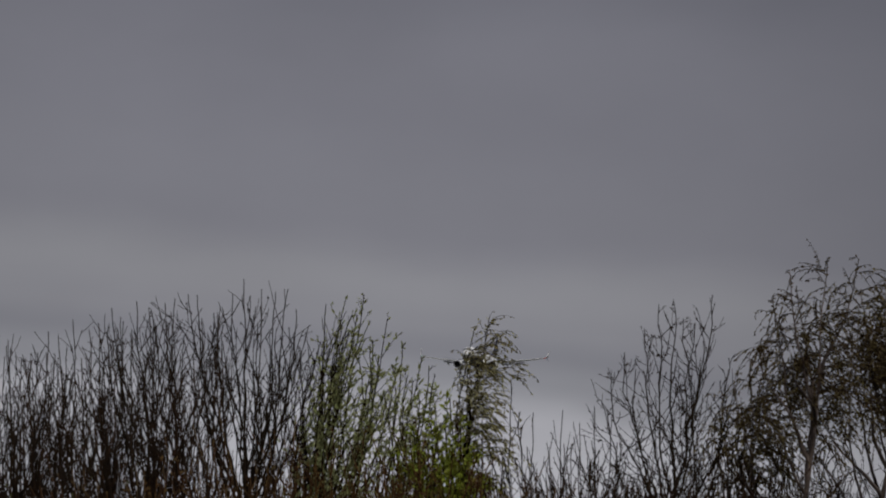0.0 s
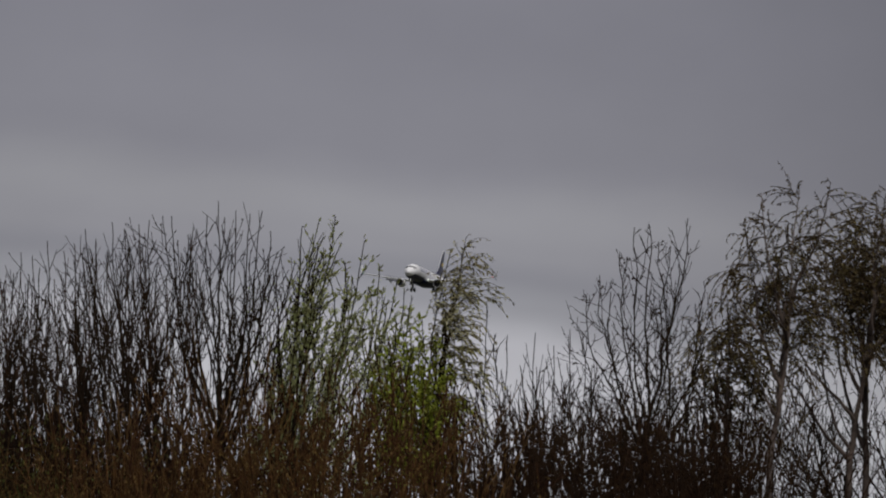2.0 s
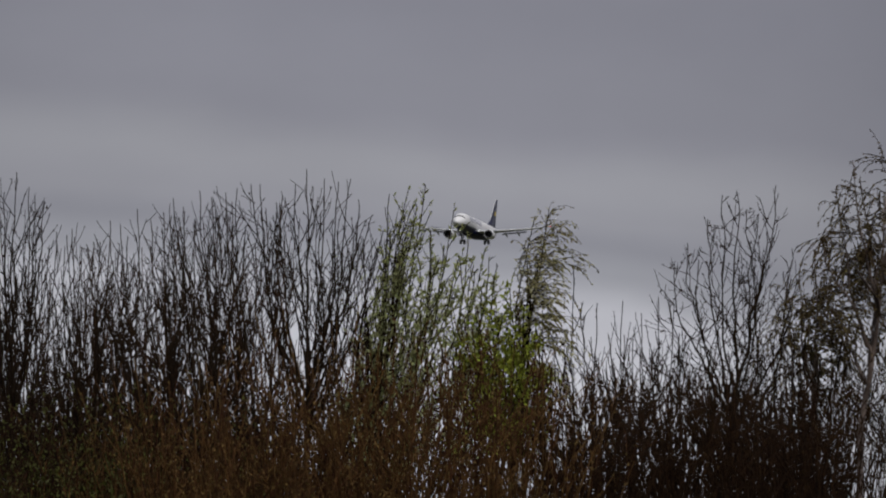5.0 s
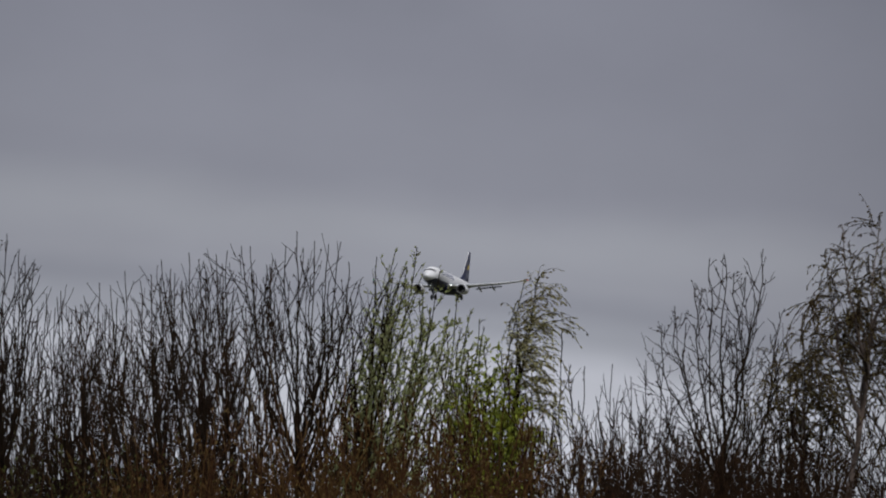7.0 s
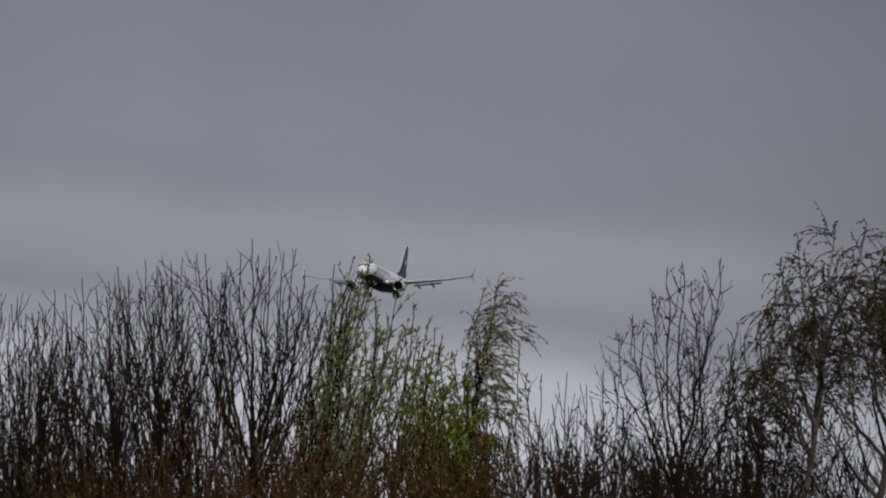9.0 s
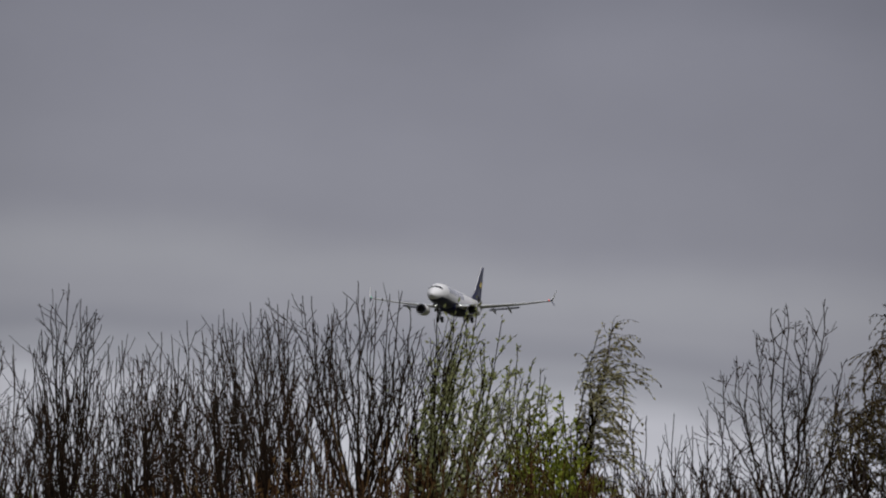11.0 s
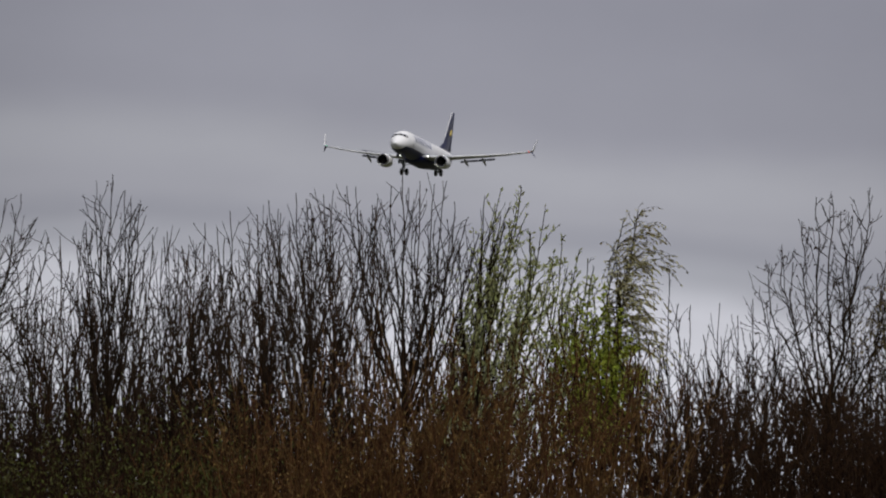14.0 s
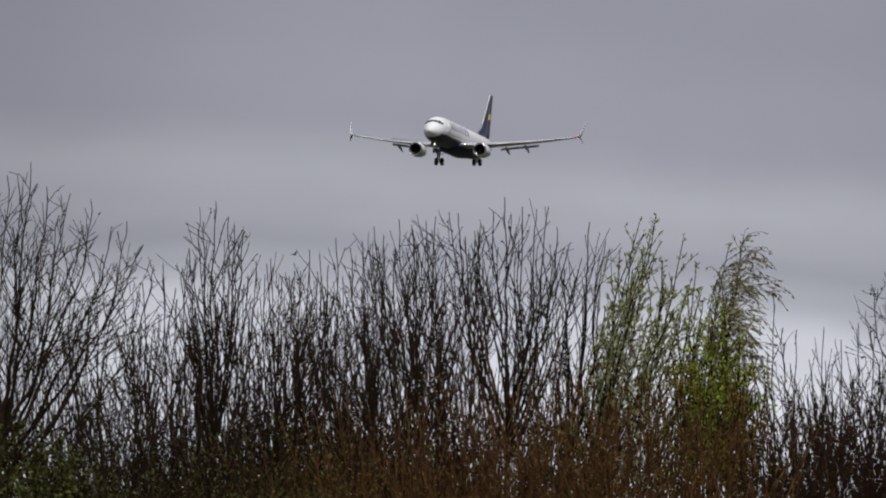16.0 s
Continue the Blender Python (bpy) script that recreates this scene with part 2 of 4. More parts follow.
class Wood:
    """Collects the wood and leaves of one tree."""

    def __init__(self):
        self.limbs, self.fine, self.leaf = [], [], []

    def leaves(self, P, gap, size, width, follow=0.5, hang=0.0, low=0.1):
        """Leaves along lines: size in metres, follow: how much they point along the twig."""
        total = np.linalg.norm(np.diff(P, axis=1), axis=2).sum(1)
        row = np.repeat(np.arange(len(P)), RNG.poisson(total / gap))
        k = len(row)
        if not k:
            return
        base, d = along(P, row, RNG.uniform(low, 1.0, k))
        d = unit(d * follow + RNG.normal(0, 0.45, (k, 3)) - UP * hang)
        length = size * RNG.uniform(0.5, 1.3, k)[:, None]
        side = unit(np.cross(d, RNG.normal(0, 1, (k, 3))))
        mid = base + d * length * 0.45 + np.cross(d, side) * length * 0.1
        w = length * width * 0.5
        self.leaf.append(np.stack([base, mid + side * w, base + d * length, mid - side * w], 1))

    def build(self, thing, bark, leaf_mat, twig_mat=None, leaf_name="foliage"):
        for name, (v, f) in self.limbs:
            new(name, mesh_of(name, v, f, bark)).parent = thing
        if self.fine:
            off, vs, fs = 0, [], []
            for v, f in self.fine:
                vs.append(v)
                fs.append(f + off)
                off += len(v)
            new("crown", mesh_of("crown", np.concatenate(vs), np.concatenate(fs), twig_mat or bark)).parent = thing
        if self.leaf:
            v = np.concatenate(self.leaf).reshape(-1, 3)
            ob = tagged(new(leaf_name, mesh_of(leaf_name, v, np.arange(len(v)).reshape(-1, 4), leaf_mat, False)), kind="stuff")
            ob.parent = thing


STYLE = {
    # gap: metres between side shoots high on a limb; thick: how much closer they stand lower down; reach: their length low and high;
    # angle in degrees; up: bend to the light; twig: gap and length; leaf: gap, size, width, follow, hang; wind: push to the right;
    # clear: bare length at the tip; fine: radius of the twigs
    "bare": dict(gap=0.34, thick=1.8, reach=(1.30, 0.30), angle=(16, 44), up=0.75, twig=(0.28, 0.30), leaf=(0.22, 0.030, 0.6, 0.9, 0.0), wind=0.05, clear=0.42, fine=0.0048),
    "bushy": dict(gap=0.27, thick=1.7, reach=(1.20, 0.30), angle=(24, 58), up=0.55, twig=(0.20, 0.34), leaf=(0.22, 0.028, 0.6, 0.9, 0.0), wind=0.16, clear=0.30, fine=0.0047),
    "rod": dict(gap=0.44, thick=1.9, reach=(1.15, 0.28), angle=(15, 42), up=0.8, twig=(0.27, 0.30), leaf=(0.22, 0.030, 0.6, 0.9, 0.0), wind=0.05, clear=0.48, fine=0.0048),
    "leafy": dict(gap=0.22, thick=1.4, reach=(0.70, 0.16), angle=(18, 50), up=0.6, twig=(0.34, 0.16), leaf=(0.044, 0.066, 0.42, 0.8, -0.1), wind=0.5, clear=0.05, fine=0.0036),
    "lush": dict(gap=0.15, thick=1.3, reach=(0.55, 0.18), angle=(28, 70), up=0.4, twig=(0.13, 0.22), leaf=(0.040, 0.068, 0.5, 0.5, 0.0), wind=0.15, clear=0.03, fine=0.0040),
    "birch": dict(gap=0.085, thick=0.9, reach=(0.60, 0.24), angle=(15, 55), up=-1.8, twig=(0.10, 0.24), leaf=(0.032, 0.050, 0.40, 1.2, 0.6), wind=2.2, clear=0.02, fine=0.0030),
    "weeping": dict(gap=0.12, thick=1.2, reach=(0.60, 0.26), angle=(30, 85), up=-1.2, twig=(0.075, 0.42), leaf=(0.022, 0.038, 0.5, 0.9, 0.6), wind=0.9, clear=0.02, fine=0.0036),
    "dense": dict(gap=0.10, thick=1.2, reach=(0.60, 0.15), angle=(25, 70), up=0.5, twig=(0.09, 0.24), leaf=(0.034, 0.066, 0.55, 0.4, 0.1), wind=0.0, clear=0.02, fine=0.0042),
    "gnarled": dict(gap=0.22, thick=1.6, reach=(0.80, 0.24), angle=(30, 66), up=1.0, twig=(0.15, 0.24), leaf=(0.16, 0.034, 0.65, 0.7, 0.0), wind=0.0, clear=0.16, fine=0.0044),
}


def clothe(w, limb, style, low):
    """Side shoots, twigs and leaves on one limb, from the height low upwards."""
    s = STYLE[style]
    seg = np.linalg.norm(np.diff(limb, axis=0), axis=1)
    cum = np.concatenate([[0], np.cumsum(seg)])
    total, ds, d = cum[-1], [], s["clear"] * RNG.uniform(0.5, 1.3)
    while d < total:
        ds.append(d)
        deep = min(1.0, d / 2.2)
        d += s["gap"] * RNG.uniform(0.4, 1.6) / (1 + (s["thick"] - 1) * deep)
    ds = total - np.array(ds)
    p = np.stack([np.interp(ds, cum, limb[:, j]) for j in range(3)], 1)
    ds, p = ds[p[:, 2] > low], p[p[:, 2] > low]
    if not len(ds):
        return
    i = np.clip(np.searchsorted(cum, ds) - 1, 0, len(seg) - 1)
    t = unit(limb[i + 1] - limb[i])
    hanging = s["up"] < 0
    deep = np.minimum(1.0, (total - ds) / (0.9 if hanging else 2.2))
    reach = (s["reach"][1] + (s["reach"][0] - s["reach"][1]) * deep) * RNG.uniform(0.35, 1.3, len(ds))
    reach = np.minimum(reach, 0.04 + (total - ds) * (0.9 if hanging else 0.72))
    lo, hi = (radians(x) for x in s["angle"])
    Q = grow(p, side_dir(t, RNG.uniform(lo, hi, len(ds))), reach, 6, s["up"] * (0.3 + 0.9 * deep if hanging else np.ones(len(ds))), 0.07, s["wind"])
    w.fine.append(tubes(Q, s["fine"] + reach * 0.0048, s["fine"] * 0.9, 3))
    w.leaves(Q, *s["leaf"])
    row = np.repeat(np.arange(len(Q)), RNG.poisson(reach / s["twig"][0]))
    if len(row):
        share = RNG.uniform(0.12, 0.95, len(row))
        pp, tt = along(Q, row, share)
        ln = s["twig"][1] * RNG.uniform(0.35, 1.5, len(row))
        ln = np.minimum(ln, 0.05 + (0.5 if not hanging else 2.0) * (total - ds)[row])
        Z = grow(pp, side_dir(tt, RNG.uniform(0.3, 0.9, len(row))), ln, 4, s["up"] * (2.6 if hanging else 1.2), 0.07, s["wind"] * 1.2)
        w.fine.append(tubes(Z, s["fine"] * 0.95, s["fine"] * 0.75, 3))
        w.leaves(Z, *s["leaf"])
    w.leaves(limb[None, len(limb) // 2:], *s["leaf"])


def sway_line(n, amount):
    """A smooth random sideways wander, nought at both ends."""
    f = np.linspace(0, 1, n)
    out = np.zeros((n, 3))
    for k, a in ((1, 1.0), (2, 0.6), (3, 0.3), (5, 0.14)):
        out += np.sin(math.pi * k * f)[:, None] * RNG.normal(0, amount * a / k ** 0.5, 3)
    return out * np.array([1, 1, 0.15])


def kinks(n, amount):
    """Small bends from node to node, nought at both ends."""
    out = RNG.normal(0, amount, (n, 3))
    out[1:-1] = (out[:-2] + out[1:-1] * 2 + out[2:]) / 3
    out[0] = out[-1] = 0
    return out * np.array([1, 1, 0])


TREES = []


def tree(name, label, base, y, limbs, style, girth, bark, leaf_mat, fork=4.6, group="", twig_mat=None, leaf_name="foliage", low=5.4, category="tree", bow=0.35, wander=0.05, sway=0.08,
         bend=0.0, tip_r=0.0050, lean=0.0):
    """A tree at bearing base and distance y. limbs: bearing and elevation of each limb's tip; they part from the trunk round the height fork, lean metres off its foot."""
    thing = new(name)
    x0 = y * base / 17000
    thing.location = (x0, y, 0)
    w = Wood()
    foot = np.array([0.0, 0.0, -0.1])
    for k, (a, e) in enumerate(limbs):
        dy = 0 if k == 0 else RNG.uniform(-0.7, 0.7)
        tip = spot(a, e, y + dy) - np.array([x0, y, 0])
        f = np.linspace(0, 1, 26)[:, None]
        if k == 0:
            start = np.array([lean + RNG.normal(0, 0.04), 0, min(fork, tip[2] * 0.7)])
            r = girth * 0.66
            g = np.linspace(0, 1, 9)[:, None]
            trunk = foot + (start - foot) * g + sway_line(9, 0.04)
            w.limbs.append(("trunk", tubes(trunk[None], girth * 1.15, r, 9)))
        else:
            start = main[RNG.integers(0, 15 if style in ("weeping", "birch", "leafy", "rod") else 6)]
            for lower in (10, 6, 3, 0):
                if tip[2] - start[2] < 0.9 * abs(tip[0] - start[0]) + 0.35:
                    start = main[RNG.integers(0, lower + 1)]
            r = girth * RNG.uniform(0.34, 0.5)
        dz = tip[2] - start[2]
        ctrl = start + np.array([(tip[0] - start[0]) * (0.5 + bow), (tip[1] - start[1]) * 0.6, dz * 0.42])
        limb = start * (1 - f) ** 2 + ctrl * 2 * f * (1 - f) + tip * f * f + sway_line(26, wander * (1 if k == 0 else 1.5)) + kinks(26, {"gnarled": 0.022, "bushy": 0.018}.get(style, 0.009))
        w.limbs.append(("limb", tubes(limb[None], r, tip_r, 6)))
        if k == 0:
            main = limb
        clothe(w, limb, style, low if k == 0 else max(low - RNG.uniform(-0.5, 0.5) * (style == "weeping"), start[2] + 0.22 * dz))
    w.build(thing, bark, leaf_mat, twig_mat, leaf_name)
    TREES.append((thing, sway, bend))
    return tagged(thing, label, category, group)


BARE = "thin upright bare sapling with dark twigs"
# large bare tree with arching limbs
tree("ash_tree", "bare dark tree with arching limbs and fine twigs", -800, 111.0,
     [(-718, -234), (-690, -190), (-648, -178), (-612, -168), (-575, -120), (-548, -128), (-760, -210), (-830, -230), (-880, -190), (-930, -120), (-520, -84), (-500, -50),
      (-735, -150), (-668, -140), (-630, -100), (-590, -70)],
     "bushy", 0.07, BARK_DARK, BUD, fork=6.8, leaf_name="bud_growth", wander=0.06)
# a slender tree whose leader stands over a whorl of upcurved shoots
tree("leader_tree", "slender bare tree with a straight leader", -388, 110.0,
     [(-388, -163), (-340, -105), (-436, -80), (-356, -122), (-418, -119), (-317, -57), (-410, -127), (-366, -136), (-450, -40), (-330, -30)], "bare", 0.042, BARK_DARK, BUD, fork=8.0,
     leaf_name="bud_growth", bow=0.45, wander=0.02)

# a row of upright bare saplings
SAPLINGS = [(-483, -54), (-441, -38), (-462, -10), (-298, -52), (-291, -62), (-262, -30), (-223, -77), (-204, -70), (-240, -40), (-177, -98), (-190, -50),
            (-150, -80), (-130, -91), (-111, -118), (-90, -95), (-64, -131), (-44, -119), (-30, -87), (-16, -127), (-72, -70), (-120, -40), (-165, -30),
            (3, -135), (52, -100), (18, -70), (83, -122), (-520, -20), (-560, -40), (-600, -10), (-340, -10), (-310, 10), (-270, 10), (-390, 0)]
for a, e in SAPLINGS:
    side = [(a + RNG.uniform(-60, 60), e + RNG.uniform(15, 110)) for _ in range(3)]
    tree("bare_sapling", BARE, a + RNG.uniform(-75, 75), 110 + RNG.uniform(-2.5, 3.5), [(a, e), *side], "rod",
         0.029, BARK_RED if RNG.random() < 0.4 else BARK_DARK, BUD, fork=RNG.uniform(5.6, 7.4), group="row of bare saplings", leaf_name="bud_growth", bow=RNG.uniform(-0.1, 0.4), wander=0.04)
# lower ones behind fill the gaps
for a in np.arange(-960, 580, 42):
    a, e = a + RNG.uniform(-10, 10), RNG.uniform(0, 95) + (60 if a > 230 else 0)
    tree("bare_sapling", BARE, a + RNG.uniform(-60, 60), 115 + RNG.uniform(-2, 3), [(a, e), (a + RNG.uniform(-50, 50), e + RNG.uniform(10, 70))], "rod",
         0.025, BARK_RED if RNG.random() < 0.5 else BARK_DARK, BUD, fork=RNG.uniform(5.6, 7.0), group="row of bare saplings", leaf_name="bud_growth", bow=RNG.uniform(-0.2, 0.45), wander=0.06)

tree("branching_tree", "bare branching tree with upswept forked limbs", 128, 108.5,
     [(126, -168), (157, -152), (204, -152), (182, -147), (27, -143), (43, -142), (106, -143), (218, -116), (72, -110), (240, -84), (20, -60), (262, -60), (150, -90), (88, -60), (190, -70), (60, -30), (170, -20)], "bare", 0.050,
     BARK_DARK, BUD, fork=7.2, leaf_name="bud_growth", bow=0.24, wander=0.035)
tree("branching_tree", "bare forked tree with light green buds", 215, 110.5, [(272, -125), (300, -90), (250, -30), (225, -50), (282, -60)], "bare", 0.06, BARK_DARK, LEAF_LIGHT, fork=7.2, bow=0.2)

# willows with young leaves
WILLOWS = [(305, -136), (337, -142), (325, -106), (383, -99), (290, -70), (350, -60), (410, -55), (440, -26), (395, -10), (425, 10), (465, 0), (365, -30), (318, -60), (452, -15), (270, -60)]
for a, e in WILLOWS:
    tree("willow_sapling", "slender willow sapling with sparse young green leaves", a - RNG.uniform(60, 170), 110 + RNG.uniform(-2, 3),
         [(a, e), (a - RNG.uniform(8, 40), e + RNG.uniform(30, 90)), (a + RNG.uniform(5, 25), e + RNG.uniform(40, 100))], "leafy", 0.028, BARK_DARK, LEAF_LIGHT,
         fork=6.4, group="willow saplings", bow=0.05, wander=0.07, sway=0.16, bend=1.9, tip_r=0.0050)
for a, e in [(455, 58), (488, 40), (425, 90), (510, 80), (470, 100)]:
    tree("green_shrub", "dense shrub in fresh bright green leaf", a, 107.5 + RNG.uniform(-0.8, 0.8),
         [(a, e), (a - 28, e + 40), (a + 24, e + 35), (a + 8, e + 70)], "lush", 0.03, BARK_DARK, LEAF_BRIGHT, fork=6.6, group="green shrubs", category="shrub", low=6.6, sway=0.14, bend=1.0)

# a windblown birch in leaf
BENT_BIRCH = tree("birch_tree", "windblown birch with drooping olive leaves", 440, 109.0,
     [(556, -100), (530, -82), (545, -35), (515, -30), (520, 20), (540, 40), (500, 70)], "birch", 0.06, BARK_DARK, LEAF_OLIVE,
     fork=6.9, bow=-0.25, low=7.3, sway=0.3, lean=0.25, tip_r=0.0045, wander=0.03)
for a, e in [(599, 7), (639, 67), (688, 63), (720, 85), (748, 56), (660, 120), (705, 130), (770, 60)]:
    tree("bare_sapling", BARE, a + RNG.uniform(-15, 15), 111 + RNG.uniform(-2, 3), [(a, e), (a + RNG.uniform(-20, 20), e + 60)], "rod",
         0.020, BARK_DARK, BUD, fork=7.0, group="row of bare saplings", leaf_name="bud_growth")

tree("alder_tree", "bare alder with dark knobbly twigs", 872, 109.5,
     [(888, -130), (862, -125), (836, -82), (800, -40), (774, -6), (926, -92), (957, -142), (940, -60), (905, -100), (820, -10), (985, -30), (970, 10), (760, 50)], "gnarled", 0.046,
     BARK_DARK, BUD, fork=7.7, leaf_name="catkin_growth", bow=0.42, wander=0.05)

# large birches with pale stems and dark hanging foliage
for base, lean, fork, low, tips in [
        (1068, 0.15, 7.6, 8.1, [(1160, -200), (1216, -206), (1092, -187), (1062, -132), (1105, -150), (1130, -90), (1042, -30), (1190, -120), (1070, -60), (1030, 40)]),
        (1215, 0.20, 7.2, 8.1, [(1290, -190), (1312, -196), (1250, -140), (1284, -110), (1340, -120), (1230, -60), (1360, -160), (1180, -30), (1300, -20), (1130, 40), (1090, 90)]),
        (1000, 0.05, 6.6, 7.6, [(1025, -25), (1000, 0), (975, 30), (1042, 10), (962, 80), (1015, 60), (985, 110)]),
        (1262, 0.10, 8.2, 8.4, [(1268, -170), (1235, -110), (1305, -150), (1290, -80), (1222, -150), (1245, -30), (1330, -60), (1200, -80)]),
        (1360, 0.10, 7.0, 8.0, [(1330, -130), (1390, -140), (1290, -60), (1420, -80), (1350, -30)]),
        (1450, 0.00, 7.0, 8.0, [(1400, -190), (1450, -210), (1500, -180), (1420, -90)])]:
    tree("birch_tree", "large birch with dark hanging twigs and leaves", base, 109.0 + RNG.uniform(-1.5, 1.5), tips, "weeping", 0.060, BARK_BIRCH, LEAF_DARK,
         fork=fork, twig_mat=BARK_DARK, bow=0.10, low=low, wander=0.05, sway=0.15, lean=lean, tip_r=0.0045)
for a, e in [(1150, 150), (1250, 140), (1350, 160), (1120, 110)]:
    tree("alder_tree", "bare leaning alder with dark knobbly twigs", a + 120, 111 + RNG.uniform(-1, 1), [(a, e), (a - 60, e - 20), (a + 50, e + 60), (a - 110, e + 30)], "bushy", 0.045,
         BARK_DARK, BUD, fork=6.0, leaf_name="catkin_growth", bow=-0.05, wander=0.04)


# the thicket in front: dense shrubs of fine rods
def thicket(name, label, a, y, top, spread, count, bark, leaf_mat, leaf, leaf_name="catkin_growth", ragged=0.55):
    thing = new(name)
    x0 = y * a / 17000
    thing.location = (x0, y, 0)
    w = Wood()
    crown = spot(a, top, y)[2]
    off = RNG.normal(0, spread, count)
    h = crown * (1 - 0.04 * np.abs(off) / spread) - np.abs(RNG.normal(0, ragged, count))
    fy = RNG.normal(0, 0.35, count)
    f = np.linspace(0, 1, 11)[None, :, None]
    foot = np.stack([off * 0.3 + RNG.normal(0, 0.15, count), fy, np.full(count, -0.05)], 1)[:, None]
    tip = np.stack([off + RNG.normal(0, 0.55, count), fy * 1.8, h], 1)[:, None]
    ctrl = np.stack([off * 0.7, fy * 1.4, h * 0.55], 1)[:, None]
    P = foot * (1 - f) ** 2 + ctrl * 2 * f * (1 - f) + tip * f * f + np.stack([sway_line(11, 0.07) for _ in range(count)])
    for k in range(3):
        w.limbs.append(("stem", tubes(P[k:k + 1], 0.020, 0.006, 5)))
    w.fine.append(tubes(P[3:], 0.014, 0.0055, 3))
    row = np.repeat(np.arange(count), 8)
    p, t = along(P, row, RNG.uniform(0.55, 0.98, len(row)))
    Q = grow(p, side_dir(t, RNG.uniform(0.35, 1.0, len(row))), RNG.uniform(0.2, 0.75, len(row)), 3, 0.6, 0.12)
    w.fine.append(tubes(Q, 0.0062, 0.0048, 3))
    w.leaves(Q, *leaf)
    w.leaves(P[:, 6:], *leaf)
    w.build(thing, bark, leaf_mat, None, leaf_name)
    return tagged(thing, label, "shrub", "thicket of shrubs")


BROWN_ROD, DARK_ROD = "dense shrub of tan-brown bare rods", "dense shrub of dark reddish bare rods"
for a in np.arange(-110, 560, 34):
    top = 185 + 35 * math.cos(a * 0.017) + RNG.uniform(-85, 45) - (35 if a > 300 else 0)
    thicket("brown_shrub", BROWN_ROD, a + RNG.uniform(-12, 12), 104 + RNG.uniform(-2, 2), top, 0.30, 28, BARK_BROWN, CATKIN, (0.11, 0.046, 0.45, 0.9, 0.0), ragged=0.8)
for a in np.arange(-480, -110, 42):
    thicket("dark_shrub", "dense shrub of dark rods with small olive leaves", a + RNG.uniform(-12, 12), 105 + RNG.uniform(-1, 1), (250 if a > -330 else 320) + RNG.uniform(-45, 35), 0.30, 20, BARK_BROWN if a > -250 else BARK_RED,
            CATKIN if a > -200 else LEAF_DEEP, (0.07, 0.05, 0.5, 0.8, 0.0), ragged=0.7)
for a in np.arange(570, 1090, 40):
    thicket("dark_shrub", DARK_ROD, a + RNG.uniform(-12, 12), 106 + RNG.uniform(-2, 2), 175 + RNG.uniform(-40, 25), 0.28, 40, BARK_RED, BUD, (0.08, 0.038, 0.5, 0.8, 0.0), "bud_growth", 0.65)
for a in np.arange(760, 1070, 34):
    thicket("dark_shrub", DARK_ROD, a + RNG.uniform(-12, 12), 110.5 + RNG.uniform(-1, 1), 110 + RNG.uniform(-30, 50), 0.34, 24, BARK_DARK, BUD, (0.08, 0.038, 0.5, 0.8, 0.0), "bud_growth", 0.8)
for a in np.arange(1090, 1520, 60):
    thicket("dark_shrub", DARK_ROD, a + RNG.uniform(-12, 12), 106 + RNG.uniform(-2, 2), 310 + RNG.uniform(-50, 45), 0.30, 18, BARK_RED, BUD, (0.08, 0.038, 0.5, 0.8, 0.0), "bud_growth")
for a in np.arange(-1000, 280, 40):
    thicket("dark_shrub", DARK_ROD, a + RNG.uniform(-12, 12), 112.5 + RNG.uniform(-1.5, 2), 185 + RNG.uniform(-60, 50), 0.36, 22 if a < -330 else 30, BARK_RED if RNG.random() < 0.6 else BARK_DARK,
            LEAF_DEEP if -420 < a < -60 or a < -560 else BUD, (0.08, 0.042, 0.5, 0.7, 0.0), "bud_growth", 0.9)
for a in np.arange(-980, 280, 34):
    thicket("dark_shrub", "open shrub of fine dark rods", a + RNG.uniform(-12, 12), 113.5 + RNG.uniform(-1.5, 2), 95 + RNG.uniform(-50, 60), 0.42, 10, BARK_DARK, BUD, (0.09, 0.034, 0.5, 0.8, 0.0), "bud_growth", 0.8)
for a in np.arange(-560, 40, 40):
    thicket("dark_shrub", DARK_ROD, a + RNG.uniform(-12, 12), 107 + RNG.uniform(-1, 1), 255 + RNG.uniform(-65, 30), 0.34, 19, BARK_RED, LEAF_DEEP, (0.08, 0.048, 0.5, 0.8, 0.0), "bud_growth", 0.7)
for a in np.arange(-640, 20, 36):
    thicket("dark_shrub", DARK_ROD, a + RNG.uniform(-12, 12), 109 + RNG.uniform(-1, 1), 165 + RNG.uniform(-40, 60), 0.32, 11 if a < -330 else 17, BARK_DARK if RNG.random() < 0.6 else BARK_RED, BUD,
            (0.09, 0.038, 0.5, 0.8, 0.0), "bud_growth", 0.7)
for a, e in [(-290, 330), (-240, 345), (-335, 350), (-200, 320)]:
    tree("olive_bush", "low bush with small yellowish green leaves", a, 103.5 + RNG.uniform(-0.5, 0.5), [(a, e), (a - 25, e + 35), (a + 28, e + 30), (a + 5, e + 70)], "leafy", 0.025, BARK_BROWN, LEAF_DEEP,
         fork=5.4, category="shrub", group="olive bushes", low=4.6, bow=0.2)
for a, e in [(-660, 250), (-700, 235), (-620, 290), (-745, 220), (-800, 205), (-570, 320), (-850, 210), (-900, 230)]:
    tree("green_bush", "dark green leafy bush below the trees", a, 106 + RNG.uniform(-1, 1), [(a, e), (a - 30, e + 40), (a + 30, e + 40), (a + 5, e + 90)], "dense", 0.03, BARK_DARK, LEAF_DEEP,
         fork=5.6, category="shrub", group="green bushes", low=4.8)


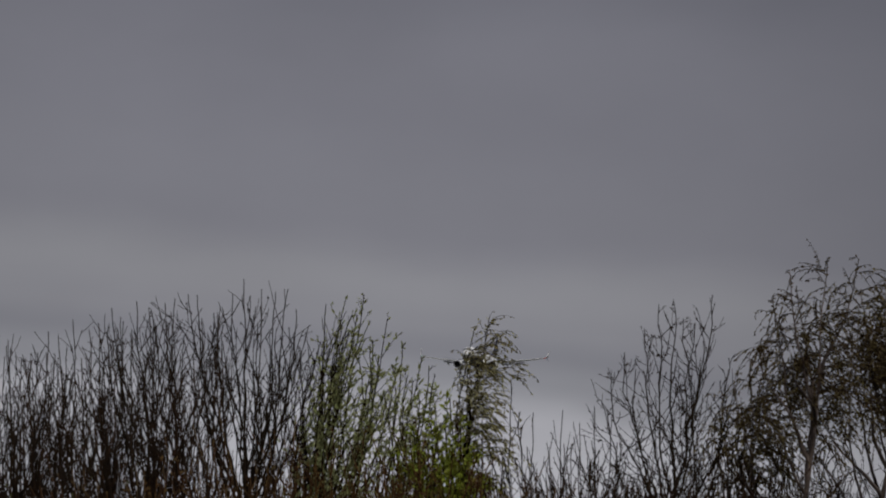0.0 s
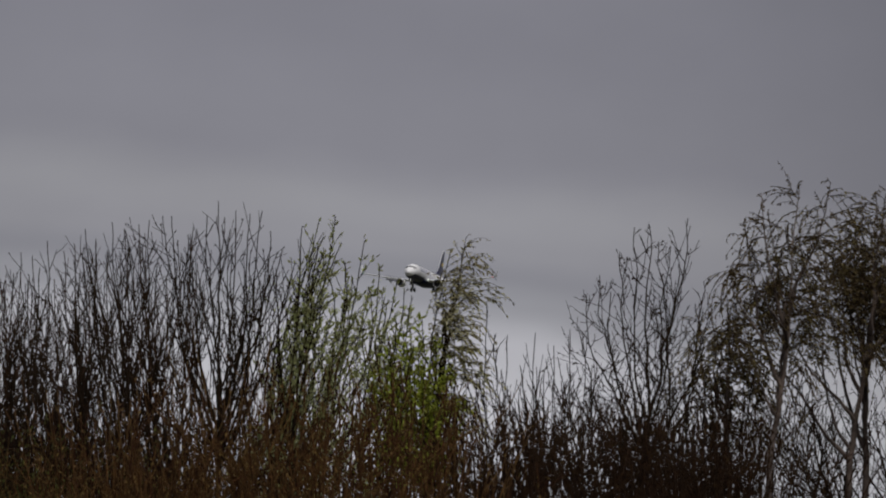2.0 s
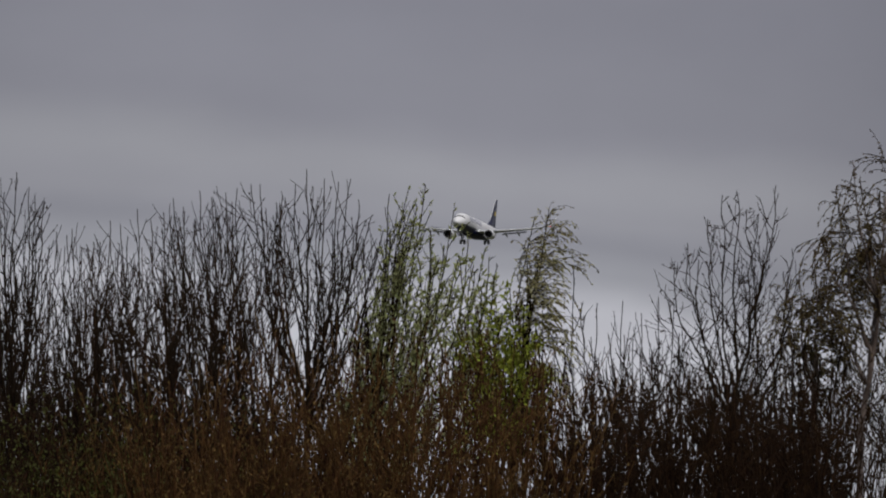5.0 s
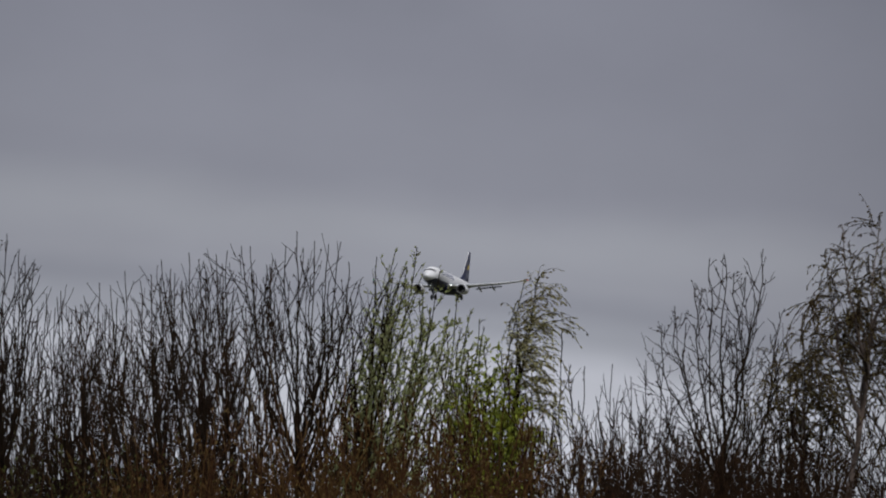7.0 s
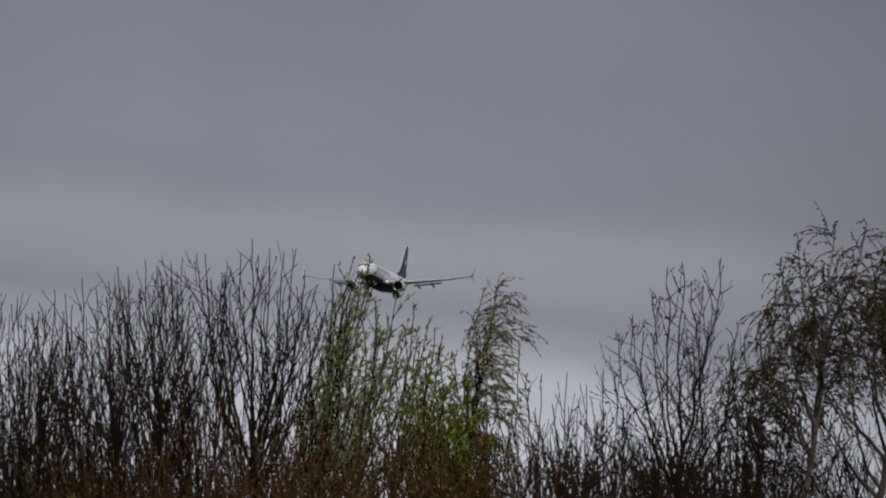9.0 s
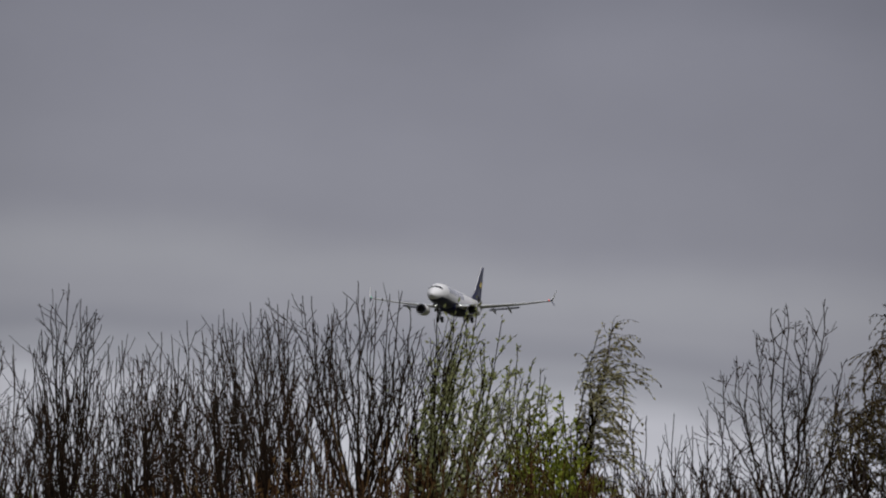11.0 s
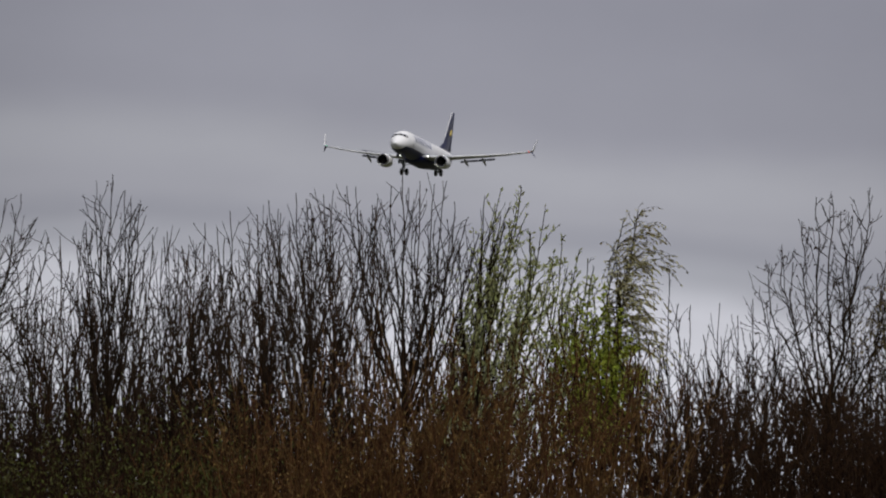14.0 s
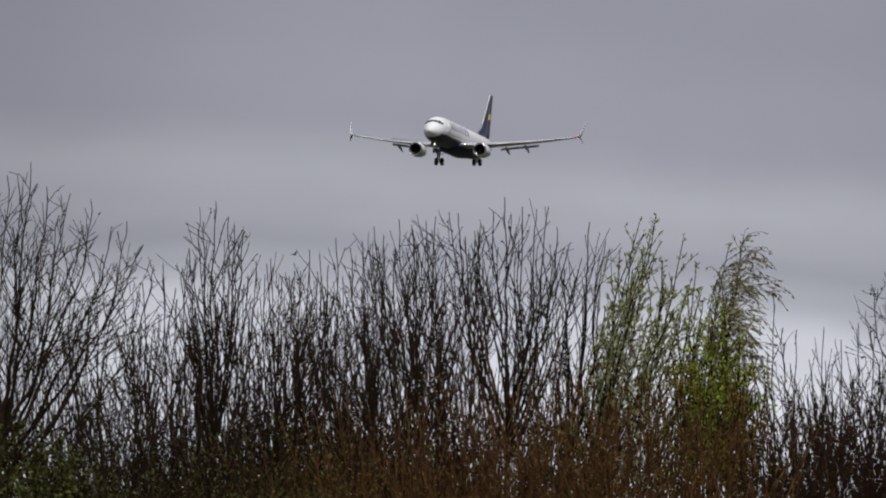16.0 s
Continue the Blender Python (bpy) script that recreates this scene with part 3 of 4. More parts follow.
# ---- the airliner: body axes x forward from the nose tip, y to its left wing, z up ----
WHITE = material("white_paint", (0.80, 0.80, 0.80), 0.28, vary=0.03, scale=0.6, second=(0.76, 0.76, 0.77))
NAVY = material("navy_paint", (0.014, 0.018, 0.072), 0.5, vary=0.06, scale=0.6, second=(0.012, 0.016, 0.062), spec=0.2)
FIN_BLUE = material("fin_blue_paint", (0.017, 0.021, 0.070), 0.35, vary=0.06, scale=0.8)
YELLOW = material("yellow_paint", (0.46, 0.36, 0.10), 0.35, vary=0.05, scale=2.0)
GREY = material("grey_wing_paint", (0.44, 0.45, 0.47), 0.35, vary=0.06, scale=0.8, second=(0.38, 0.39, 0.41))
# flaps darker than the wing: the shade beneath it is put into their colour
SHADE_GREY = material("shaded_flap_paint", (0.06, 0.062, 0.066), 0.45, vary=0.1, scale=0.8)
METAL = material("bare_metal", (0.72, 0.72, 0.73), 0.25, metal=1.0, vary=0.05, scale=2.0)
DARK = material("dark_metal", (0.03, 0.03, 0.033), 0.5, vary=0.2, scale=6.0)
STEEL = material("gear_steel", (0.32, 0.33, 0.34), 0.45, metal=0.3, vary=0.15, scale=4.0)
RUBBER = material("tyre_rubber", (0.02, 0.02, 0.02), 0.8, vary=0.2, scale=6.0)
GLASS = material("cockpit_glass", (0.01, 0.012, 0.015), 0.08, vary=0.05, scale=2.0)
PALE = material("pale_metal_gleam", (0.74, 0.74, 0.75), 0.3, vary=0.04, scale=1.0)
LAMP = glow("landing_light_glow", (1.0, 0.97, 0.88), 3.5)
RED_LAMP = glow("red_light_glow", (1.0, 0.08, 0.04), 0.3)
GREEN_LAMP = glow("green_light_glow", (0.05, 0.6, 0.3), 0.15)


def livery():
    """White above, navy below a line that rises gently to the tail."""
    m = material("two_tone_paint", (0.80, 0.80, 0.80), 0.4, vary=0.03, scale=0.6, second=(0.77, 0.77, 0.78), spec=0.3)
    nt = m.node_tree
    N, L = nt.nodes.new, nt.links.new
    p = nt.nodes["Principled BSDF"]
    tc, sep = N("ShaderNodeTexCoord"), N("ShaderNodeSeparateXYZ")
    L(tc.outputs["Object"], sep.inputs[0])
    line = N("ShaderNodeMapRange")
    line.interpolation_type = "SMOOTHSTEP"
    for k, v in zip(("From Min", "From Max", "To Min", "To Max"), (-34.0, -27.0, 1.1, -0.85)):
        line.inputs[k].default_value = v
    L(sep.outputs[0], line.inputs["Value"])
    nose = N("ShaderNodeMapRange")
    for k, v in zip(("From Min", "From Max", "To Min", "To Max"), (-2.2, -0.6, 0.0, -0.9)):
        nose.inputs[k].default_value = v
    L(sep.outputs[0], nose.inputs["Value"])
    add, less = N("ShaderNodeMath"), N("ShaderNodeMath")
    L(line.outputs[0], add.inputs[0])
    L(nose.outputs[0], add.inputs[1])
    less.operation = "LESS_THAN"
    L(sep.outputs[2], less.inputs[0])
    L(add.outputs[0], less.inputs[1])
    mix = N("ShaderNodeMix")
    mix.data_type = "RGBA"
    L(p.inputs["Base Color"].links[0].from_socket, mix.inputs["A"])
    mix.inputs["B"].default_value = (0.014, 0.018, 0.072, 1)
    L(less.outputs[0], mix.inputs["Factor"])
    L(mix.outputs["Result"], p.inputs["Base Color"])
    return m


TITLE = material("title_blue_paint", (0.10, 0.12, 0.24), 0.4, vary=0.05, scale=2.0)
TWO_TONE = livery()
BODY = np.array([(0.0, -0.52, -0.68, 0.09), (0.25, -0.16, -1.02, 0.45), (0.7, 0.16, -1.32, 0.80), (1.4, 0.52, -1.58, 1.15), (2.1, 0.95, -1.74, 1.40),
                 (2.8, 1.42, -1.85, 1.57), (3.8, 1.78, -1.94, 1.73), (5.2, 1.96, -2.0, 1.85), (7.0, 2.0, -2.01, 1.88), (26.0, 2.0, -2.01, 1.88),
                 (28.5, 2.0, -1.72, 1.83), (31.5, 1.98, -0.9, 1.55), (34.5, 1.92, 0.02, 1.10), (37.0, 1.80, 0.68, 0.65), (39.0, 1.60, 1.12, 0.28), (39.45, 1.45, 1.30, 0.08)])


def body_at(s):
    """Top, bottom and half width of the fuselage s metres behind the nose."""
    return [float(np.interp(s, BODY[:, 0], BODY[:, k])) for k in (1, 2, 3)]


def skin(s, angle, out=0.0):
    """A point on the fuselage: angle in degrees from the left side, up; out: metres off the skin."""
    top, bot, half = body_at(s)
    a = radians(angle)
    zc, hz = (top + bot) / 2, (top - bot) / 2
    return Vector((-s, (half + out) * math.cos(a), zc + (hz + out) * math.sin(a)))


def patch(s0, s1, a0, a1, out=0.02, shear=0.0):
    """A thin curved panel on the fuselage skin."""
    outer, inner = [], []
    for i in range(5):
        a = a0 + (a1 - a0) * i / 4
        k = shear * i / 4
        outer.append([skin(s0 + (s1 - s0) * j / 3 + k, a, out) for j in range(4)])
        inner.append([skin(s0 + (s1 - s0) * j / 3 + k, a, -0.03) for j in range(4)])
    return loft([o + list(reversed(n)) for o, n in zip(outer, inner)])


FOIL = [(1.0, 0.0), (0.8, 0.028), (0.6, 0.052), (0.4, 0.066), (0.2, 0.060), (0.08, 0.042), (0.02, 0.022), (0.0, 0.0),
        (0.02, -0.018), (0.08, -0.03), (0.2, -0.042), (0.4, -0.044), (0.6, -0.03), (0.8, -0.012)]


def foil(le, chord, thick=1.0, normal=(0, 0, 1), twist=0.0):
    """An aerofoil section: leading edge, chord backwards, thickness along normal."""
    nrm, le = Vector(normal), Vector(le)
    c, s = math.cos(radians(twist)), math.sin(radians(twist))
    return [le + Vector((-1, 0, 0)) * (chord * (x * c + z * thick * s)) + nrm * (chord * (z * thick * c - x * s)) for x, z in FOIL]


def wing_at(y):
    """Leading edge x, chord and height of the wing at y metres from the axis."""
    le = float(np.interp(y, [1.4, 5.0, 16.9], [-12.3, -14.9, -21.35]))
    te = float(np.interp(y, [1.4, 5.9, 16.9], [-20.3, -20.3, -22.95]))
    z = float(np.interp(y, [1.4, 6.0, 12.0, 16.9], [-1.35, -0.82, 0.02, 0.95]))
    return le, le - te, z


def wing(side, root):
    def section(y, **k):
        le, c, z = wing_at(y)
        return foil((le, side * y, z), c, **k)

    name = "wing"
    w = part(name, loft([section(y, twist=-1.0) for y in (1.3, 3.0, 5.0, 5.9, 8.0, 10.5, 13.0, 15.2, 16.9)]), GREY, root)
    # slats along the leading edge, their sunlit polish painted as plain white
    for a, b in ((2.6, 4.2), (5.7, 8.4), (8.5, 11.2), (11.3, 13.9), (14.0, 16.6)):
        rings = []
        for y in (a, (a + b) / 2, b):
            le, c, z = wing_at(y)
            rings.append(foil((le + 0.36, side * y, z - 0.07), 0.6 + 0.02 * c, 2.0, twist=10))
        part("slat", loft(rings), WHITE, w, "pale leading-edge slat")
    # flaps run out and down behind the wing
    for a, b in ((2.0, 4.2), (5.7, 8.4), (8.45, 11.1)):
        rings, aft = [], []
        for y in (a, b):
            le, c, z = wing_at(y)
            rings.append(foil((le - c * 0.93, side * y, z + 0.12), 1.05 + 0.06 * c, 1.5, twist=-27))
            aft.append(foil((le - c * 0.93 - 1.2, side * y, z - 0.36), 0.6, 1.2, twist=-40))
        part("flap", loft(rings), SHADE_GREY, w, "lowered trailing-edge flap")
        part("flap", loft(aft), SHADE_GREY, w, "lowered trailing-edge flap")
    for y in (3.6, 6.9, 9.6):
        le, c, z = wing_at(y)
        x0 = le - c * 0.62
        rings = []
        for f, r, dz in ((0, 0.03, -0.22), (0.15, 0.17, -0.34), (0.45, 0.22, -0.48), (0.75, 0.15, -0.78), (1.0, 0.03, -1.08)):
            rings.append(ring((x0 - 3.3 * f, side * y, z + dz), (0, 1, 0), (0, 0, 1), r, r * 1.35, 10))
        part("flap_fairing", loft(rings), GREY, w, "tapering flap track fairing")
    # blended winglet and the strake below it
    le, c, z = wing_at(16.9)
    rings = []
    for f in np.linspace(0, 1, 9):
        lean = radians(8 + 70 * min(1, f * 3.2))
        yy = 16.9 + 0.55 * math.sin(min(1, f * 3.2) * math.pi / 2) + 0.42 * max(0, f - 0.3)
        zz = z + 2.2 * f ** 1.25
        rings.append(foil((le - 0.15 - 1.9 * f ** 1.3, side * yy, zz), c * (1 - 0.66 * f), 0.8, (0, -side * math.sin(lean), math.cos(lean))))
    part("winglet", loft(rings), WHITE, w, "tall swept white winglet")
    rings = []
    for f in (0, 0.5, 1):
        rings.append(foil((le - 0.35 - 1.25 * f, side * (17.25 + 0.45 * f), z + 0.05 - 0.85 * f), (c - 0.3) * (1 - 0.72 * f), 0.7, (0, side * 0.8, 0.6)))
    part("strake", loft(rings), NAVY, w, "short navy strake below the wing tip")
    lamp = [ring((le + 0.05 - 0.4 * f, side * 16.95, z + 0.02), (0, 1, 0), (0, 0, 1), 0.05 + 0.12 * math.sin(f * math.pi), 0.05 + 0.07 * math.sin(f * math.pi), 8) for f in (0, 0.3, 0.7, 1)]
    part("navigation_light", loft(lamp), RED_LAMP if side > 0 else GREEN_LAMP, w, "glowing red wing-tip light" if side > 0 else "glowing green wing-tip light")
    le, c, z = wing_at(2.1)
    lamp = [ring((le + 0.12 - 0.1 * f, side * 2.25, z + 0.06), (0, 1, 0), (0, 0, 1), r, r * 0.8, 10) for f, r in ((0, 0.05), (0.4, 0.10), (1, 0.12))]
    part("landing_light", loft(lamp), LAMP, w, "bright landing light in the wing root")


def revolve(profile, y, z, n=28, flat=0.0):
    """A skin of revolution about the flight axis; flat lowers the lower half."""
    rings = []
    for x, r in profile:
        rr = []
        for i in range(n):
            a = 2 * math.pi * i / n
            k = 1 - flat if math.sin(a) < -0.5 else 1
            rr.append(Vector((x, y + r * math.cos(a), z + r * k * math.sin(a))))
        rings.append(rr)
    return loft(rings, caps=False)


def engine(side, root):
    y, z, x = side * 4.83, -2.12, -11.3
    cowl = part("engine", revolve([(x - 0.18, 1.02), (x - 0.6, 1.07), (x - 1.6, 1.10), (x - 2.8, 1.02), (x - 3.6, 0.88), (x - 3.6, 0.82), (x - 2.4, 0.86)], y, z, flat=0.06), WHITE, root)
    part("intake_lip", revolve([(x - 0.2, 1.022), (x - 0.05, 0.99), (x, 0.93), (x - 0.05, 0.86), (x - 0.25, 0.80)], y, z, flat=0.06), METAL, cowl, "polished metal intake lip")
    part("intake_duct", revolve([(x - 0.24, 0.80), (x - 0.7, 0.79), (x - 1.1, 0.79)], y, z, flat=0.05), DARK, cowl, "dark intake duct")
    bm = bmesh.new()
    for i in range(24):
        a = 2 * math.pi * i / 24
        pts = []
        for r, w0 in ((0.2, 0.05), (0.78, 0.10)):
            for sgn in (-1, 1):
                b = a + sgn * w0 / r * 0.8
                pts.append(bm.verts.new((x - 0.98 - sgn * 0.07, y + r * math.cos(b), z + r * math.sin(b))))
        bm.faces.new((pts[0], pts[1], pts[3], pts[2]))
    part("fan", bm, DARK, cowl, "dark fan blades", False)
    part("spinner", revolve([(x - 0.55, 0.01), (x - 0.7, 0.12), (x - 1.0, 0.24)], y, z, 14), DARK, cowl)
    part("fan_case", revolve([(x - 1.1, 0.79), (x - 1.12, 0.02)], y, z), DARK, cowl)
    part("exhaust", revolve([(x - 2.6, 0.70), (x - 4.2, 0.46), (x - 4.2, 0.40), (x - 4.9, 0.05)], y, z, 20), STEEL, cowl, "heat-stained metal exhaust")
    le, c, wz = wing_at(4.83)
    rings = [[Vector((px, y + dy, pz)) for dy, pz in ((-0.14, z0), (0.14, z0), (0.16, z1), (-0.16, z1))]
             for px, z0, z1 in ((x - 1.2, z + 0.9, z + 1.1), (le + 0.1, z + 0.7, wz + 0.1), (le - 2.5, z + 0.75, wz - 0.15))]
    part("pylon", loft(rings), WHITE, cowl, "", False)


def wheel(name, x, y, z, r, width, parent):
    prof = [(-0.5, r * 0.55), (-0.5, r * 0.86), (-0.32, r), (0.32, r), (0.5, r * 0.86), (0.5, r * 0.55)]
    u, v = (1, 0, 0), (0, 0, 1)
    t = part(name, loft([ring((x, y + k * width, z), u, v, rr, rr, 18) for k, rr in prof]), RUBBER, parent, "black rubber tyre")
    part("hub", loft([ring((x, y + k * width, z), u, v, rr, rr, 12) for k, rr in ((-0.52, r * 0.5), (0.52, r * 0.5))]), STEEL, t, "grey wheel hub")


def join(bm, other):
    me = bpy.data.meshes.new("scrap")
    other.to_mesh(me)
    other.free()
    bm.from_mesh(me)
    bpy.data.meshes.remove(me)
    return bm


def gear(root):
    g = part("nose_gear", join(rod((-4.05, 0, -1.8), (-4.0, 0, -3.12), 0.09, 0.06), rod((-4.0, -0.25, -3.12), (-4.0, 0.25, -3.12), 0.05, 0.05)), STEEL, root, "extended nose landing gear leg")
    for s in (-1, 1):
        wheel("wheel", -4.0, 0.21 * s, -3.12, 0.35, 0.2, g)
        bm = loft([[Vector((-3.2 - 1.5 * f, s * (0.42 + 0.1 * k), -1.85 - 0.55 * k)) for f, k in ((0, 0), (1, 0), (1, 1), (0, 1))],
                   [Vector((-3.2 - 1.5 * f, s * (0.45 + 0.1 * k), -1.85 - 0.55 * k)) for f, k in ((0, 0), (1, 0), (1, 1), (0, 1))]])
        part("gear_door", bm, NAVY, g, "open navy gear door", False)
    part("taxi_light", loft([ring((-3.85 - d, 0, -2.2), (0, 1, 0), (0, 0, 1), r, r, 10) for d, r in ((0, 0.035), (0.12, 0.03))]), LAMP, g, "glowing taxi light")
    for s in (-1, 1):
        y = 2.86 * s
        bm = rod((-18.3, y * 0.98, -1.1), (-18.3, y, -3.25), 0.15, 0.10, 10)
        join(bm, rod((-18.3, y - 0.5, -3.25), (-18.3, y + 0.5, -3.25), 0.07, 0.07))
        join(bm, rod((-18.3, y * 0.98, -2.2), (-18.3, y * 0.35, -1.75), 0.06, 0.06))
        join(bm, rod((-18.45, y, -2.5), (-18.7, y, -3.0), 0.04, 0.04))
        g = part("main_gear", bm, STEEL, root, "extended main landing gear leg")
        for k in (-1, 1):
            wheel("wheel", -18.3, y + 0.43 * k, -3.25, 0.565, 0.40, g)
        bm = loft([[Vector((-17.9 - 0.8 * f, s * (3.1 + e), -1.3 - 1.5 * k)) for f, k in ((0, 0), (1, 0), (1, 1), (0, 1))] for e in (0, 0.05)])
        part("gear_door", bm, NAVY, g, "navy gear door", False)


def airliner_model():
    root = new("airliner")
    n = 40
    ss = np.concatenate([np.linspace(0, 1, 14) ** 1.5 * 7.0, np.linspace(8, 26, 10), np.linspace(27, 39.45, 16)])
    f = part("fuselage", loft([[skin(s, 360 * i / n) for i in range(n)] for s in ss]), TWO_TONE, root, "white fuselage with a navy belly")
    for a, b, s0, s1 in ((91, 114, 2.0, 2.5), (66, 89, 2.0, 2.5), (44, 64, 2.12, 2.7), (116, 136, 2.12, 2.7), (32, 42, 2.4, 2.95), (138, 148, 2.4, 2.95)):
        part("cockpit_window", patch(s0, s1, a, b, 0.025), GLASS, f, "dark cockpit window pane")
    for k in range(7):
        for a0, a1 in ((8, 46), (172, 134)):
            part("title_bar", patch(6.4 + 1.62 * k, 7.05 + 1.62 * k, a0, a1, 0.02, 0.45), TITLE, f, "blue block of the airline title")
    for s in (4.6, 30.3):
        for a0, a1 in ((-12, 26), (192, 154)):
            part("cabin_door", patch(s, s + 0.86, a0, a1, 0.012), WHITE, f, "white cabin door")
    rings = [ring((-s, 0, -1.55), (0, 1, 0), (0, 0, 1), 2.0 * k, 0.95 * k, 20) for s, k in ((11.0, 0.3), (12.5, 0.8), (14.0, 1.0), (20.5, 1.0), (22.5, 0.8), (24.5, 0.3))]
    part("belly_fairing", loft(rings), NAVY, f, "navy wing-root fairing")
    for s, z in ((9.5, 2.0), (22.0, 2.0)):
        part("antenna", loft([foil((-s, 0, z - 0.05), 0.5, 0.8, (0, 1, 0)), foil((-s - 0.2, 0, z + 0.35), 0.25, 0.8, (0, 1, 0))]), WHITE, f)
    for side in (1, -1):
        wing(side, root)
        engine(side, root)
        rings = [foil((float(np.interp(y, [0.5, 7.17], [-33.6, -37.5])), side * y, 1.05 + 0.123 * y), float(np.interp(y, [0.5, 7.17], [4.1, 1.35])), 0.8) for y in (0.5, 2.5, 5.0, 7.17)]
        part("tailplane", loft(rings), GREY, root, "grey horizontal tailplane")
    def fin_at(z):
        le = float(np.interp(z, [1.7, 3.1, 8.8], [-28.6, -31.9, -36.9]))
        te = float(np.interp(z, [1.7, 8.8], [-37.4, -38.8]))
        return le, le - te
    zs = (1.7, 2.2, 3.1, 4.5, 6.0, 7.5, 8.8)
    fin = part("tail_fin", loft([foil((fin_at(z)[0], 0, z), fin_at(z)[1] * 0.78, 0.85, (0, 1, 0)) for z in zs]), FIN_BLUE, root, "tall navy tail fin")
    part("rudder", loft([foil((fin_at(z)[0] - fin_at(z)[1] * 0.77, 0, z), fin_at(z)[1] * 0.23, 0.7, (0, 1, 0)) for z in zs[1:]]), FIN_BLUE, fin, "navy rudder")
    # the gleam of the bare metal edge is painted on in a pale colour
    part("leading_edge", loft([foil((fin_at(z)[0] + 0.05, 0, z), 0.62, 1.9, (0, 1, 0)) for z in zs[2:]]), PALE, fin, "bright fin leading edge")
    for s in (1, -1):
        bm = loft([[Vector((x, s * y, z)) for x, z in ((-35.5, 4.85), (-36.1, 4.7), (-36.55, 5.05), (-36.6, 5.65), (-36.25, 5.8), (-35.9, 5.45))] for y in (0.05, 0.34)])
        part("emblem", bm, YELLOW, fin, "plain yellow emblem", False)
    gear(root)
    return tagged(root, "white and navy twin-engine airliner with gear and flaps down", "airliner")


airliner = airliner_model()


def bird_model():
    root = new("bird")
    body = part("body", loft([ring((x, 0, 0.0), (0, 1, 0), (0, 0, 1), r, r, 10) for x, r in ((0.26, 0.01), (0.2, 0.05), (0.05, 0.09), (-0.12, 0.07), (-0.28, 0.02))]), BIRD, root)
    part("tail", loft([foil((-0.2, -0.05, 0), 0.22, 0.3), foil((-0.2, 0.05, 0), 0.22, 0.3)]), BIRD, root)
    for s in (1, -1):
        part("wing", loft([foil((0.1, s * 0.05, 0.03), 0.24, 0.6), foil((0.14, s * 0.32, 0.17), 0.2, 0.6), foil((-0.02, s * 0.68, 0.12), 0.05, 0.6)]), BIRD, root, "raised dark wing")
    return tagged(root, "small dark gull flying far behind the trees", "bird")


BIRD = material("dark_plumage", (0.12, 0.12, 0.125), 0.8, vary=0.2, scale=8.0)
bird = bird_model()

